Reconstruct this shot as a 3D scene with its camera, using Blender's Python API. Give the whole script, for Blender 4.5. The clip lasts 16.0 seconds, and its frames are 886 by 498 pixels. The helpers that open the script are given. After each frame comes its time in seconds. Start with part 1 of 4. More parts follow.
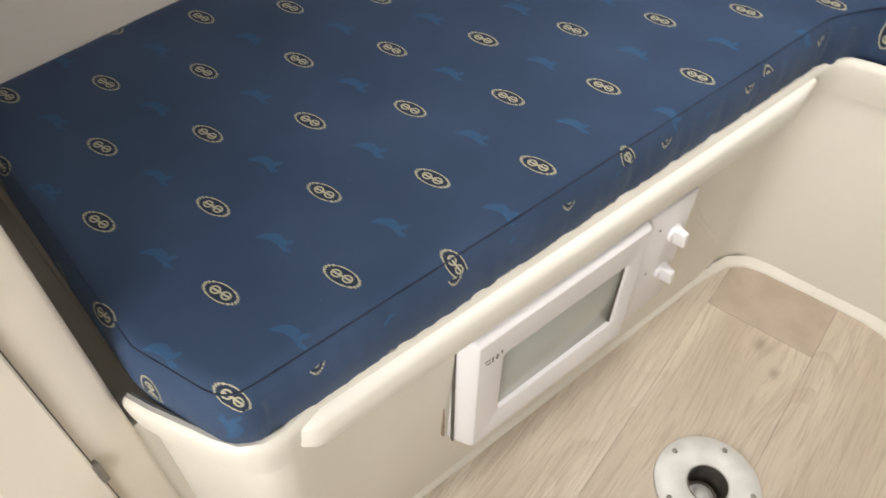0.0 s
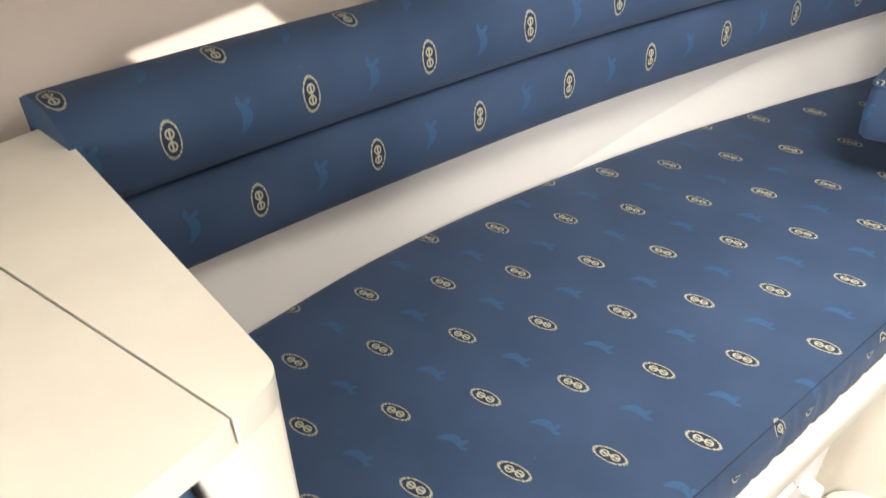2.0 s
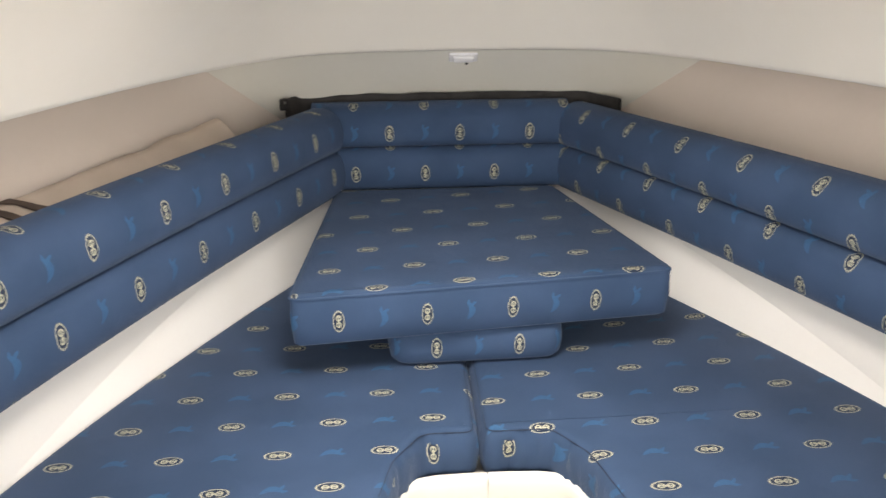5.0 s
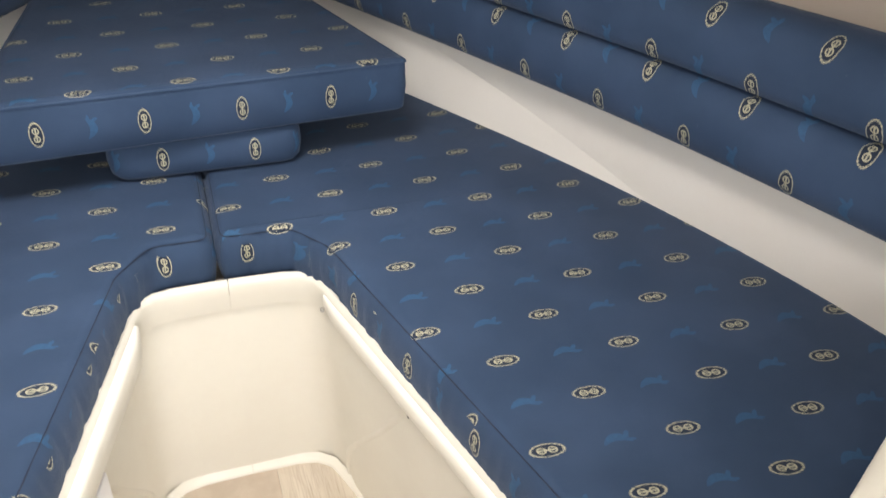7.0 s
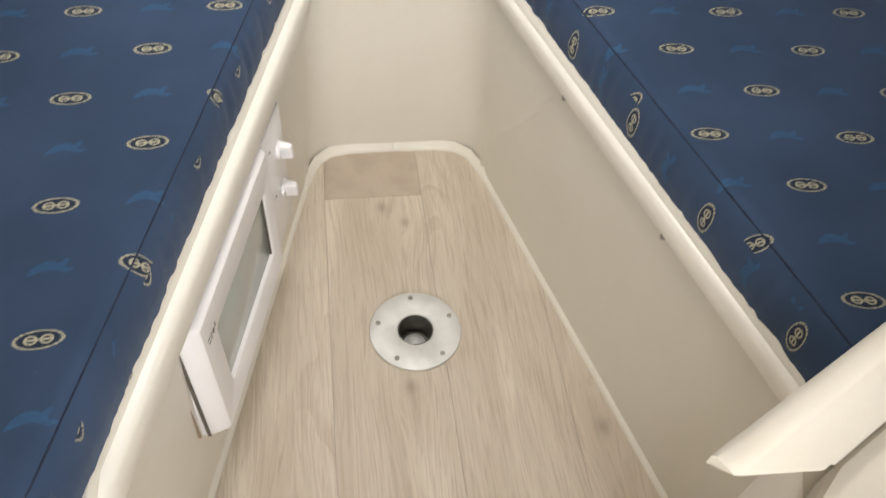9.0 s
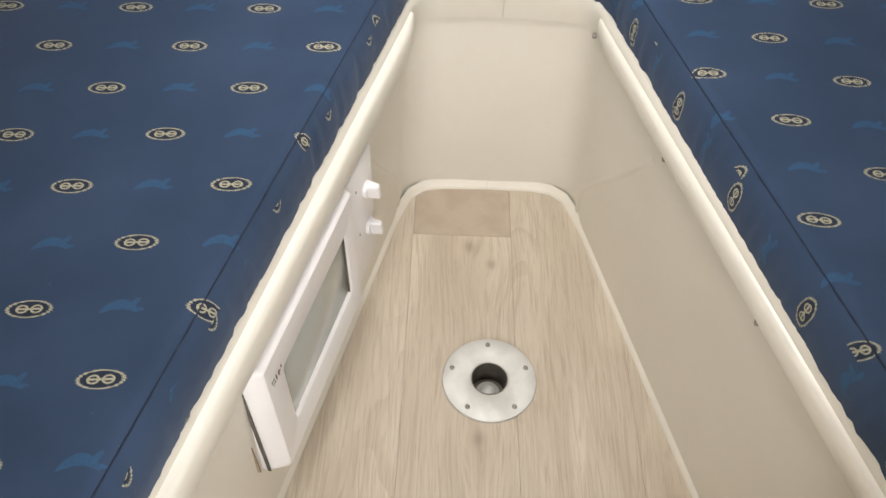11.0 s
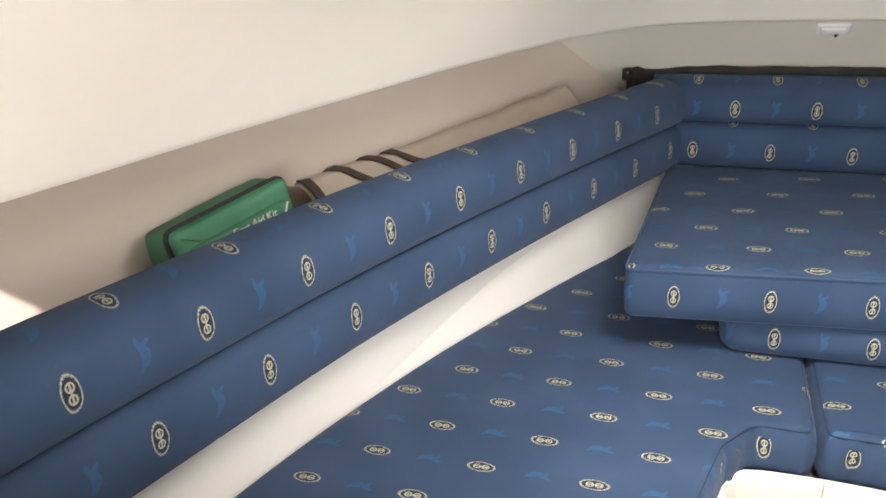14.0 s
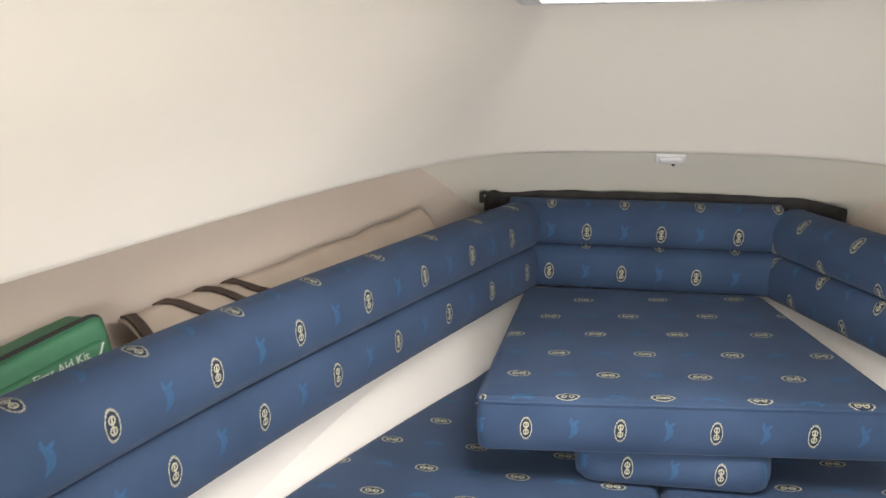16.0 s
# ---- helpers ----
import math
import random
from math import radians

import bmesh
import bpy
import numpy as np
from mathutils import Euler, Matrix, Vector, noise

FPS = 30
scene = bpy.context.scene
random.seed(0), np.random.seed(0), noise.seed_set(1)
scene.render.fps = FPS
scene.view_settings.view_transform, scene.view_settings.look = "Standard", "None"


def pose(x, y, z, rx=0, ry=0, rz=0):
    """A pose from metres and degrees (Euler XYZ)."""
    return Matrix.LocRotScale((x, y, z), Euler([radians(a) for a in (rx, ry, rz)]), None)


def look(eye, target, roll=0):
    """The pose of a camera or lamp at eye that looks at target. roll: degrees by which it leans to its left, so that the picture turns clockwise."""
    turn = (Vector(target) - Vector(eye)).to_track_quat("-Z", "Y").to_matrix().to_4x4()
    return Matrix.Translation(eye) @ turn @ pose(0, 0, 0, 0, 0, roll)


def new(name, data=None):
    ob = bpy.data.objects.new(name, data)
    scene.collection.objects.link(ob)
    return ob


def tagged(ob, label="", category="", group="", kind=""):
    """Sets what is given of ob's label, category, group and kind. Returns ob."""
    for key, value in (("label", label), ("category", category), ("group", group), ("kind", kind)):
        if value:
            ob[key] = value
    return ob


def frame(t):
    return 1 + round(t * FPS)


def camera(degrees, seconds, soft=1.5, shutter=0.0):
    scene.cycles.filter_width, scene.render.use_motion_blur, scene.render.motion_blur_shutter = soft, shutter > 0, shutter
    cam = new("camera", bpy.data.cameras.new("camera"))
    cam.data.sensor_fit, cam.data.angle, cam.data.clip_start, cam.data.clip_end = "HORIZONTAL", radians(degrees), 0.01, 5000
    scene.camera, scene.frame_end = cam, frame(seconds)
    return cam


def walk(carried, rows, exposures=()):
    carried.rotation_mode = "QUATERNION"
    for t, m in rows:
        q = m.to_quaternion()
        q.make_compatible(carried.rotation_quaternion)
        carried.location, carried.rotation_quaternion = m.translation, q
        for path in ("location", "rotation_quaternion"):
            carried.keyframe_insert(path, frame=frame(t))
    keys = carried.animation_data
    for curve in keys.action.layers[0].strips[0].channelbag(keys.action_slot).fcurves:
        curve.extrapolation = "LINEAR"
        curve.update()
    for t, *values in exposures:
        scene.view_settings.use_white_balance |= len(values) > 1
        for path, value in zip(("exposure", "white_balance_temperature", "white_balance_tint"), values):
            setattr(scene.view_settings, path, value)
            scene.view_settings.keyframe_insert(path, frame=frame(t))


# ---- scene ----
cam = camera(60.95, 16.0, 1.5, 0.25)
ROWS = [
    (0, (-0.0375, -0.0080, 1.0886), (-0.4289, 0.5088, 0.3273), 0.45),
    (0.5, (-0.0643, -0.0328, 1.1317), (-0.5241, 0.4755, 0.4035), 1.38),
    (1, (-0.1018, -0.0636, 1.1626), (-0.6078, 0.4645, 0.4806), 1.08),
    (1.5, (-0.1503, -0.0933, 1.2050), (-0.6624, 0.4830, 0.5680), -0.72),
    (2, (-0.1896, -0.1195, 1.2321), (-0.6915, 0.5204, 0.6503), -1.04),
    (2.5, (-0.2238, -0.1198, 1.2516), (-0.7188, 0.5824, 0.7399), -1.25),
    (3, (-0.2334, -0.1122, 1.2671), (-0.6817, 0.6573, 0.8122), -0.73),
    (3.5, (-0.2321, -0.1010, 1.2694), (-0.6057, 0.7289, 0.8551), 0.13),
    (4, (-0.2055, -0.0703, 1.2886), (-0.4504, 0.8198, 0.9043), -0.51),
    (4.5, (-0.1560, -0.0305, 1.2827), (-0.2261, 0.9027, 0.9304), -0.57),
    (5, (-0.1259, -0.0196, 1.2740), (-0.0798, 0.9171, 0.9269), -0.65),
    (5.2, (-0.1160, -0.0142, 1.2727), (-0.0224, 0.9133, 0.9110), -0.60),
    (7.3, (-0.0304, -0.0321, 1.1717), (0.2706, 0.7227, 0.5889), 3.78),
    (7.5, (-0.0372, -0.0419, 1.1615), (0.2436, 0.6909, 0.5418), 4.82),
    (8, (-0.0652, -0.0608, 1.1284), (0.1646, 0.6251, 0.4379), 6.51),
    (8.5, (-0.0904, -0.0724, 1.1148), (0.0923, 0.5780, 0.3775), 6.74),
    (9, (-0.1156, -0.0952, 1.1031), (0.0160, 0.5212, 0.3267), 5.98),
    (9.2, (-0.1213, -0.1047, 1.0962), (-0.0040, 0.4933, 0.3033), 5.80),
    (11.3, (-0.0801, -0.0252, 1.1274), (-0.1143, 0.6301, 0.3729), 1.09),
    (11.5, (-0.0865, -0.0186, 1.1422), (-0.1446, 0.6704, 0.4198), 0.69),
    (12, (-0.1228, -0.0083, 1.1695), (-0.2176, 0.7472, 0.5212), -0.62),
    (12.5, (-0.1746, -0.0177, 1.2037), (-0.3162, 0.7942, 0.6374), -2.31),
    (13, (-0.2159, -0.0372, 1.2331), (-0.4586, 0.7979, 0.7394), -2.75),
    (13.5, (-0.2443, -0.0598, 1.2539), (-0.5761, 0.7796, 0.8234), -2.60),
    (14, (-0.2254, -0.0580, 1.2778), (-0.5435, 0.8134, 0.9045), -2.34),
    (14.5, (-0.1912, -0.0456, 1.2826), (-0.4706, 0.8574, 0.9561), -1.58),
    (15, (-0.1576, -0.0267, 1.2960), (-0.4172, 0.8915, 0.9969), -0.01),
    (15.5, (-0.1242, -0.0107, 1.3016), (-0.3825, 0.9153, 1.0263), 0.52),
    (16, (-0.1665, 0.0187, 1.3056), (-0.3529, 0.9702, 1.0611), -0.23),
]
EXPOSURES = [(0, 0.20), (0.5, 0.38), (1, 0.60), (1.5, 0.85), (2, 1.00), (3.5, 1.07), (5.2, 1.02), (7.3, 0.50), (8, 0.22), (9, 0.08), (9.2, 0.08), (11.3, 0.22), (12, 0.52), (12.5, 0.75), (13, 0.92), (14, 1.02), (15, 1.08), (16, 1.06)]
walk(cam, [(t, look(eye, target, roll)) for t, eye, target, roll in ROWS], EXPOSURES)

# ---- light ----
world = bpy.data.worlds.new("sky")
scene.world = world
world.use_nodes = True
wn = world.node_tree
sky = wn.nodes.new("ShaderNodeTexSky")
sky.sky_type, sky.sun_disc = "NISHITA", False
sky.sun_elevation, sky.sun_rotation = radians(32), radians(120)
wn.links.new(sky.outputs[0], wn.nodes["Background"].inputs[0])
wn.nodes["Background"].inputs[1].default_value = 0.12


def area(name, place, target, sx, sy, watts, colour):
    lamp = bpy.data.lights.new(name, "AREA")
    lamp.shape, lamp.size, lamp.size_y, lamp.energy, lamp.color = "RECTANGLE", sx, sy, watts, colour
    ob = new(name, lamp)
    ob.matrix_world = look(place, target)
    return ob


# daylight through the companionway behind the camera and through the deck hatch
area("companionway_daylight", (0.03, -1.75, 1.02), (0.0, 1.2, 1.0), 1.7, 1.3, 66.0, (1.0, 0.972, 0.925))
hatch_sky = area("hatch_daylight", (-0.06, 0.80, 1.427), (-0.06, 0.80, 0.0), 0.34, 0.34, 5.6, (1.0, 0.96, 0.90))
hatch_sky.data.spread = radians(148)
sun = bpy.data.lights.new("sun", "SUN")
sun.energy, sun.angle, sun.color = 3.0, radians(0.6), (1.0, 0.93, 0.84)
new("sun", sun).matrix_world = look((1.0, -0.62, 1.965), (0.0, 0.0, 1.27))


# ---- materials ----
class Nodes:
    def __init__(self, name):
        self.mat = bpy.data.materials.new(name)
        self.mat.use_nodes = True
        self.t = self.mat.node_tree
        self.bsdf = self.t.nodes["Principled BSDF"]

    def add(self, kind, **values):
        n = self.t.nodes.new(kind)
        for key, value in values.items():
            n.inputs[key.replace("_", " ")].default_value = value
        return n

    def link(self, a, b):
        self.t.links.new(a, b)

    def math(self, op, a, b=None, c=None, clamp=False):
        n = self.t.nodes.new("ShaderNodeMath")
        n.operation, n.use_clamp = op, clamp
        for i, v in enumerate((a, b, c)):
            if v is None:
                continue
            if isinstance(v, (int, float)):
                n.inputs[i].default_value = v
            else:
                self.link(v, n.inputs[i])
        return n.outputs[0]

    def mix(self, fac, a, b):
        n = self.t.nodes.new("ShaderNodeMix")
        n.data_type = "RGBA"
        for socket, v in ((n.inputs[0], fac), (n.inputs[6], a), (n.inputs[7], b)):
            if isinstance(v, (int, float)):
                socket.default_value = v
            elif isinstance(v, tuple):
                socket.default_value = (*v, 1)
            else:
                self.link(v, socket)
        return n.outputs[2]

    def ramp(self, value, lo, hi):
        n = self.t.nodes.new("ShaderNodeMapRange")
        n.interpolation_type = "SMOOTHSTEP"
        self.link(value, n.inputs[0])
        n.inputs[1].default_value, n.inputs[2].default_value = lo, hi
        return n.outputs[0]

    def noise(self, scale, detail=3.0, stretch=None, rough=0.5, kind="Object"):
        c = self.t.nodes.new("ShaderNodeTexCoord")
        n = self.add("ShaderNodeTexNoise", Scale=scale, Detail=detail, Roughness=rough)
        if stretch:
            m = self.add("ShaderNodeMapping")
            m.inputs["Scale"].default_value = stretch
            self.link(c.outputs[kind], m.inputs[0])
            self.link(m.outputs[0], n.inputs["Vector"])
        else:
            self.link(c.outputs[kind], n.inputs["Vector"])
        return n.outputs["Fac"]

    def bump(self, height, strength, distance):
        b = self.add("ShaderNodeBump", Strength=strength, Distance=distance)
        self.link(height, b.inputs["Height"])
        if self.bsdf.inputs["Normal"].is_linked:
            self.link(self.bsdf.inputs["Normal"].links[0].from_socket, b.inputs["Normal"])
        self.link(b.outputs[0], self.bsdf.inputs["Normal"])

    def finish(self, colour, rough, metal=0.0, spec=0.5):
        for socket, v in ((self.bsdf.inputs["Base Color"], colour), (self.bsdf.inputs["Roughness"], rough)):
            if isinstance(v, tuple):
                socket.default_value = (*v, 1)
            elif isinstance(v, (int, float)):
                socket.default_value = v
            else:
                self.link(v, socket)
        self.bsdf.inputs["Metallic"].default_value = metal
        self.bsdf.inputs["Specular IOR Level"].default_value = spec
        return self.mat


def worn(name, light, dark, rough, scale=6.0, bump=0.15, grain=120.0, metal=0.0, depth=0.0006):
    """A plain surface with soft stains, fine grain and slight relief."""
    n = Nodes(name)
    stain = n.ramp(n.noise(scale, 4.0), 0.35, 0.7)
    fine = n.noise(grain, 2.0)
    col = n.mix(n.math("MULTIPLY", stain, 0.6), light, dark)
    col = n.mix(n.math("MULTIPLY", n.ramp(fine, 0.3, 0.8), 0.18), col, dark)
    n.bump(fine, bump, depth)
    n.bump(n.noise(scale * 0.7, 2.0), 0.25, 0.004)
    r = n.math("ADD", n.math("MULTIPLY", stain, 0.12), rough)
    return n.finish(col, r, metal)


def fabric(name):
    """Navy woven cover with pale oval badges and faint blue motifs; the UV map counts in pattern repeats."""
    n = Nodes(name)
    uv = n.t.nodes.new("ShaderNodeUVMap")
    sep = n.t.nodes.new("ShaderNodeSeparateXYZ")
    n.link(uv.outputs[0], sep.inputs[0])
    u, v = sep.outputs[0], sep.outputs[1]

    def cell(du, dv):
        """Distance from the nearest pattern point of one of the four shifted square lattices."""
        a = n.math("SUBTRACT", n.math("FRACT", n.math("ADD", u, du + 0.5)), 0.5)
        b = n.math("SUBTRACT", n.math("FRACT", n.math("ADD", v, dv + 0.5)), 0.5)
        return a, b

    def power2(a, k):
        return n.math("POWER", n.math("MULTIPLY", n.math("ABSOLUTE", a), k), 2.0)

    ovals, motifs, badges = None, None, None
    for du, dv in ((0.0, 0.0), (0.5, 0.5)):
        a, b = cell(du, dv)
        # ragged stitched ring
        wob = n.math("MULTIPLY", n.math("SUBTRACT", n.math("FRACT", n.math("MULTIPLY", b, 62.0)), 0.5), 0.016)
        aw = n.math("ADD", a, wob)
        r = n.math("SQRT", n.math("ADD", power2(aw, 1 / 0.132), power2(b, 1 / 0.066)))
        ring = n.math("COMPARE", r, 0.91, 0.062)
        inner = n.math("LESS_THAN", r, 0.72)
        # abstract bars and two small loops in the middle of the badge
        loop1 = n.math("SQRT", n.math("ADD", power2(n.math("ADD", a, 0.040), 1 / 0.034), power2(b, 1 / 0.030)))
        loop2 = n.math("SQRT", n.math("ADD", power2(n.math("SUBTRACT", a, 0.040), 1 / 0.034), power2(b, 1 / 0.030)))
        l1 = n.math("COMPARE", loop1, 0.85, 0.19)
        l2 = n.math("COMPARE", loop2, 0.85, 0.19)
        bar = n.math("MULTIPLY", n.math("LESS_THAN", n.math("ABSOLUTE", b), 0.007), n.math("LESS_THAN", n.math("ABSOLUTE", a), 0.075))
        core = n.math("MULTIPLY", inner, n.math("MAXIMUM", bar, n.math("MAXIMUM", l1, l2)))
        gold = n.math("MAXIMUM", ring, core)
        dark = n.math("MULTIPLY", n.math("LESS_THAN", r, 0.82), n.math("SUBTRACT", 1.0, gold))
        ovals = gold if ovals is None else n.math("MAXIMUM", ovals, gold)
        badges = dark if badges is None else n.math("MAXIMUM", badges, dark)
    for du, dv in ((0.5, 0.0), (0.0, 0.5)):
        a, b = cell(du, dv)
        # an arched blot with a forked end and short blades
        bend = n.math("ADD", b, n.math("MULTIPLY", power2(a, 1.0), 5.0))
        bend = n.math("SUBTRACT", bend, 0.018)
        leaf = n.math("LESS_THAN", n.math("ADD", power2(a, 1 / 0.108), power2(bend, 1 / 0.036)), 1.0)
        tilt = n.math("ADD", n.math("MULTIPLY", a, 0.55), n.math("MULTIPLY", b, 0.83))
        side = n.math("SUBTRACT", n.math("MULTIPLY", a, 0.83), n.math("MULTIPLY", b, 0.55))
        blade = n.math("LESS_THAN", n.math("ADD", power2(n.math("SUBTRACT", tilt, 0.062), 1 / 0.048), power2(n.math("SUBTRACT", side, 0.050), 1 / 0.018)), 1.0)
        blade3 = n.math("LESS_THAN", n.math("ADD", power2(n.math("SUBTRACT", a, 0.098), 1 / 0.040), power2(n.math("ADD", b, 0.022), 1 / 0.014)), 1.0)
        m = n.math("MAXIMUM", n.math("MAXIMUM", leaf, blade3), blade)
        motifs = m if motifs is None else n.math("MAXIMUM", motifs, m)
    weave = n.math("MULTIPLY", n.math("SINE", n.math("MULTIPLY", u, 800.0)), n.math("SINE", n.math("MULTIPLY", v, 800.0)))
    cloud = n.noise(7.0, 4.0)
    lint = n.ramp(n.noise(190.0, 2.0), 0.72, 0.80)
    navy = n.mix(n.ramp(cloud, 0.3, 0.75), (0.027, 0.050, 0.100), (0.038, 0.066, 0.128))
    navy = n.mix(n.math("MULTIPLY", lint, 0.10), navy, (0.30, 0.33, 0.40))
    fray = n.math("MULTIPLY", motifs, n.math("ADD", n.math("MULTIPLY", n.noise(260.0, 2.0), 0.6), 0.12))
    col = n.mix(fray, navy, (0.036, 0.130, 0.265))
    col = n.mix(n.math("MULTIPLY", badges, 0.75), col, (0.012, 0.016, 0.028))
    thread = n.math("MULTIPLY", ovals, n.math("ADD", n.math("MULTIPLY", n.noise(420.0, 2.0), 0.7), 0.42), clamp=True)
    col = n.mix(thread, col, (0.50, 0.465, 0.32))
    n.bump(weave, 0.25, 0.0007)
    n.bump(n.noise(5.5, 3.0), 0.35, 0.012)
    n.bump(n.noise(30.0, 3.0, (1.0, 0.35, 1.0)), 0.12, 0.003)
    n.bump(ovals, 0.25, 0.0006)
    n.bsdf.inputs["Sheen Roughness"].default_value = 0.45
    n.bsdf.inputs["Sheen Tint"].default_value = (0.62, 0.72, 0.95, 1)
    n.link(n.math("SUBTRACT", 0.11, n.math("MULTIPLY", motifs, 0.09)), n.bsdf.inputs["Sheen Weight"])
    return n.finish(col, 0.78, 0.0, 0.22)


def plank_wood(name):
    n = Nodes(name)
    info = n.t.nodes.new("ShaderNodeObjectInfo")
    c = n.t.nodes.new("ShaderNodeTexCoord")
    shift = n.t.nodes.new("ShaderNodeVectorMath")
    shift.operation = "MULTIPLY_ADD"
    n.link(info.outputs["Random"], shift.inputs[0])
    shift.inputs[1].default_value = (7.0, 13.0, 0.0)
    n.link(c.outputs["Object"], shift.inputs[2])

    def grain(scale, stretch, detail, distort=0.0):
        m = n.add("ShaderNodeMapping")
        m.inputs["Scale"].default_value = stretch
        n.link(shift.outputs[0], m.inputs[0])
        t = n.add("ShaderNodeTexNoise", Scale=scale, Detail=detail, Distortion=distort)
        n.link(m.outputs[0], t.inputs["Vector"])
        return t.outputs["Fac"]

    # grain swerves round a few knots
    KNOTS = ((-0.035, 0.893, 0.011), (0.006, 0.852, 0.008), (-0.018, 0.496, 0.010), (0.283, 0.397, 0.011), (-0.215, 0.30, 0.009))
    sep = n.t.nodes.new("ShaderNodeSeparateXYZ")
    n.link(c.outputs["Object"], sep.inputs[0])
    core = halo = swerve = None
    for kx, ky, size in KNOTS:
        dx, dy = n.math("SUBTRACT", sep.outputs[0], kx), n.math("SUBTRACT", sep.outputs[1], ky)
        far = n.math("ADD", n.math("POWER", n.math("MULTIPLY", dx, 1 / size), 2.0), n.math("POWER", n.math("MULTIPLY", dy, 0.72 / size), 2.0))
        near = n.math("POWER", 2.718, n.math("MULTIPLY", far, -0.9))
        wide = n.math("POWER", 2.718, n.math("MULTIPLY", n.math("ADD", n.math("POWER", n.math("MULTIPLY", dx, 0.22 / size), 2.0), n.math("POWER", n.math("MULTIPLY", dy, 0.10 / size), 2.0)), -1.0))
        push = n.math("MULTIPLY", n.math("MULTIPLY", dx, wide), -0.7)
        core = near if core is None else n.math("ADD", core, near)
        halo = wide if halo is None else n.math("MAXIMUM", halo, wide)
        swerve = push if swerve is None else n.math("ADD", swerve, push)
    bent = n.t.nodes.new("ShaderNodeCombineXYZ")
    n.link(swerve, bent.inputs[0])
    moved = n.t.nodes.new("ShaderNodeVectorMath")
    n.link(shift.outputs[0], moved.inputs[0])
    n.link(bent.outputs[0], moved.inputs[1])
    shift = moved

    broad = grain(7.0, (1.0, 0.20, 1.0), 4.0, 1.4)
    patch = grain(3.0, (1.0, 0.45, 1.0), 3.0, 0.6)
    lines = grain(150.0, (1.0, 0.05, 1.0), 6.0, 1.2)
    pores = grain(420.0, (1.0, 0.045, 1.0), 2.0, 0.3)
    rings = n.math("FRACT", n.math("MULTIPLY", grain(4.5, (1.0, 0.16, 1.0), 3.0, 1.6), 13.0))
    ring = n.math("MULTIPLY", n.ramp(rings, 0.55, 0.98), n.ramp(patch, 0.42, 0.62))
    col = n.mix(n.ramp(broad, 0.3, 0.7), (0.485, 0.418, 0.332), (0.645, 0.575, 0.475))
    col = n.mix(n.math("MULTIPLY", n.ramp(patch, 0.35, 0.7), 0.35), col, (0.60, 0.535, 0.47))
    col = n.mix(n.math("MULTIPLY", n.ramp(lines, 0.42, 0.70), 0.48), col, (0.36, 0.285, 0.22))
    col = n.mix(n.math("MULTIPLY", n.ramp(pores, 0.57, 0.70), 0.34), col, (0.33, 0.26, 0.20))
    col = n.mix(n.math("MULTIPLY", ring, 0.46), col, (0.36, 0.275, 0.20))
    col = n.mix(n.math("MULTIPLY", halo, 0.16), col, (0.40, 0.31, 0.23))
    col = n.mix(n.math("MULTIPLY", core, 0.50, clamp=True), col, (0.22, 0.165, 0.12))
    n.bump(lines, 0.12, 0.0005)
    return n.finish(col, 0.50, 0.0, 0.35)


FABRIC = fabric("navy_badge_fabric")
GEL = worn("cream_gelcoat", (0.715, 0.685, 0.615), (0.66, 0.622, 0.55), 0.34, 3.0, 0.05, 60.0)
LINER = worn("white_hull_liner", (0.83, 0.79, 0.745), (0.79, 0.74, 0.69), 0.55, 4.0, 0.12, 150.0)
# same gelcoat as the bow panel, with the pink of bounced light in its colour
TOPSIDE = worn("bounce_tinted_gelcoat", (0.70, 0.605, 0.535), (0.64, 0.545, 0.475), 0.30, 2.5, 0.05, 70.0)
HEAD = worn("headliner_gelcoat", (0.84, 0.795, 0.725), (0.80, 0.75, 0.675), 0.62, 2.0, 0.04, 40.0)
COUNTER = worn("counter_gelcoat", (0.82, 0.78, 0.69), (0.76, 0.71, 0.62), 0.38, 14.0, 0.12, 220.0)
FASCIA = worn("cabinet_gelcoat", (0.80, 0.745, 0.66), (0.75, 0.69, 0.60), 0.33, 4.0, 0.06, 90.0)
WOOD = plank_wood("pale_oak_vinyl")
DARKWOOD = worn("oak_offcut", (0.46, 0.385, 0.31), (0.38, 0.31, 0.24), 0.5, 18.0, 0.2, 130.0)
METAL = worn("cast_aluminium", (0.66, 0.66, 0.65), (0.52, 0.52, 0.51), 0.50, 25.0, 0.25, 300.0, 0.55)
# metal of the socket cup, darkened to carry the shade inside the hole
HOLE = worn("shaded_socket_metal", (0.16, 0.145, 0.125), (0.08, 0.07, 0.06), 0.45, 30.0, 0.2, 200.0, 0.7)
STEEL = worn("screw_steel", (0.35, 0.34, 0.32), (0.22, 0.20, 0.18), 0.4, 90.0, 0.1, 400.0, 0.8)
PLASTIC = worn("white_plastic", (0.80, 0.785, 0.80), (0.76, 0.74, 0.755), 0.32, 8.0, 0.04, 200.0)
PANE = worn("grey_tinted_window", (0.42, 0.44, 0.42), (0.38, 0.40, 0.385), 0.16, 5.0, 0.02, 90.0)
# dark colour that paints the shade in narrow gaps; small marks use it too
GAPDARK = worn("gap_shade_dark", (0.10, 0.085, 0.07), (0.06, 0.05, 0.04), 0.7, 40.0, 0.1, 200.0)
BLACK = worn("black_vinyl", (0.018, 0.015, 0.014), (0.010, 0.009, 0.009), 0.75, 30.0, 0.4, 220.0)
GREEN = worn("green_nylon", (0.060, 0.215, 0.115), (0.040, 0.155, 0.080), 0.55, 12.0, 0.4, 320.0)
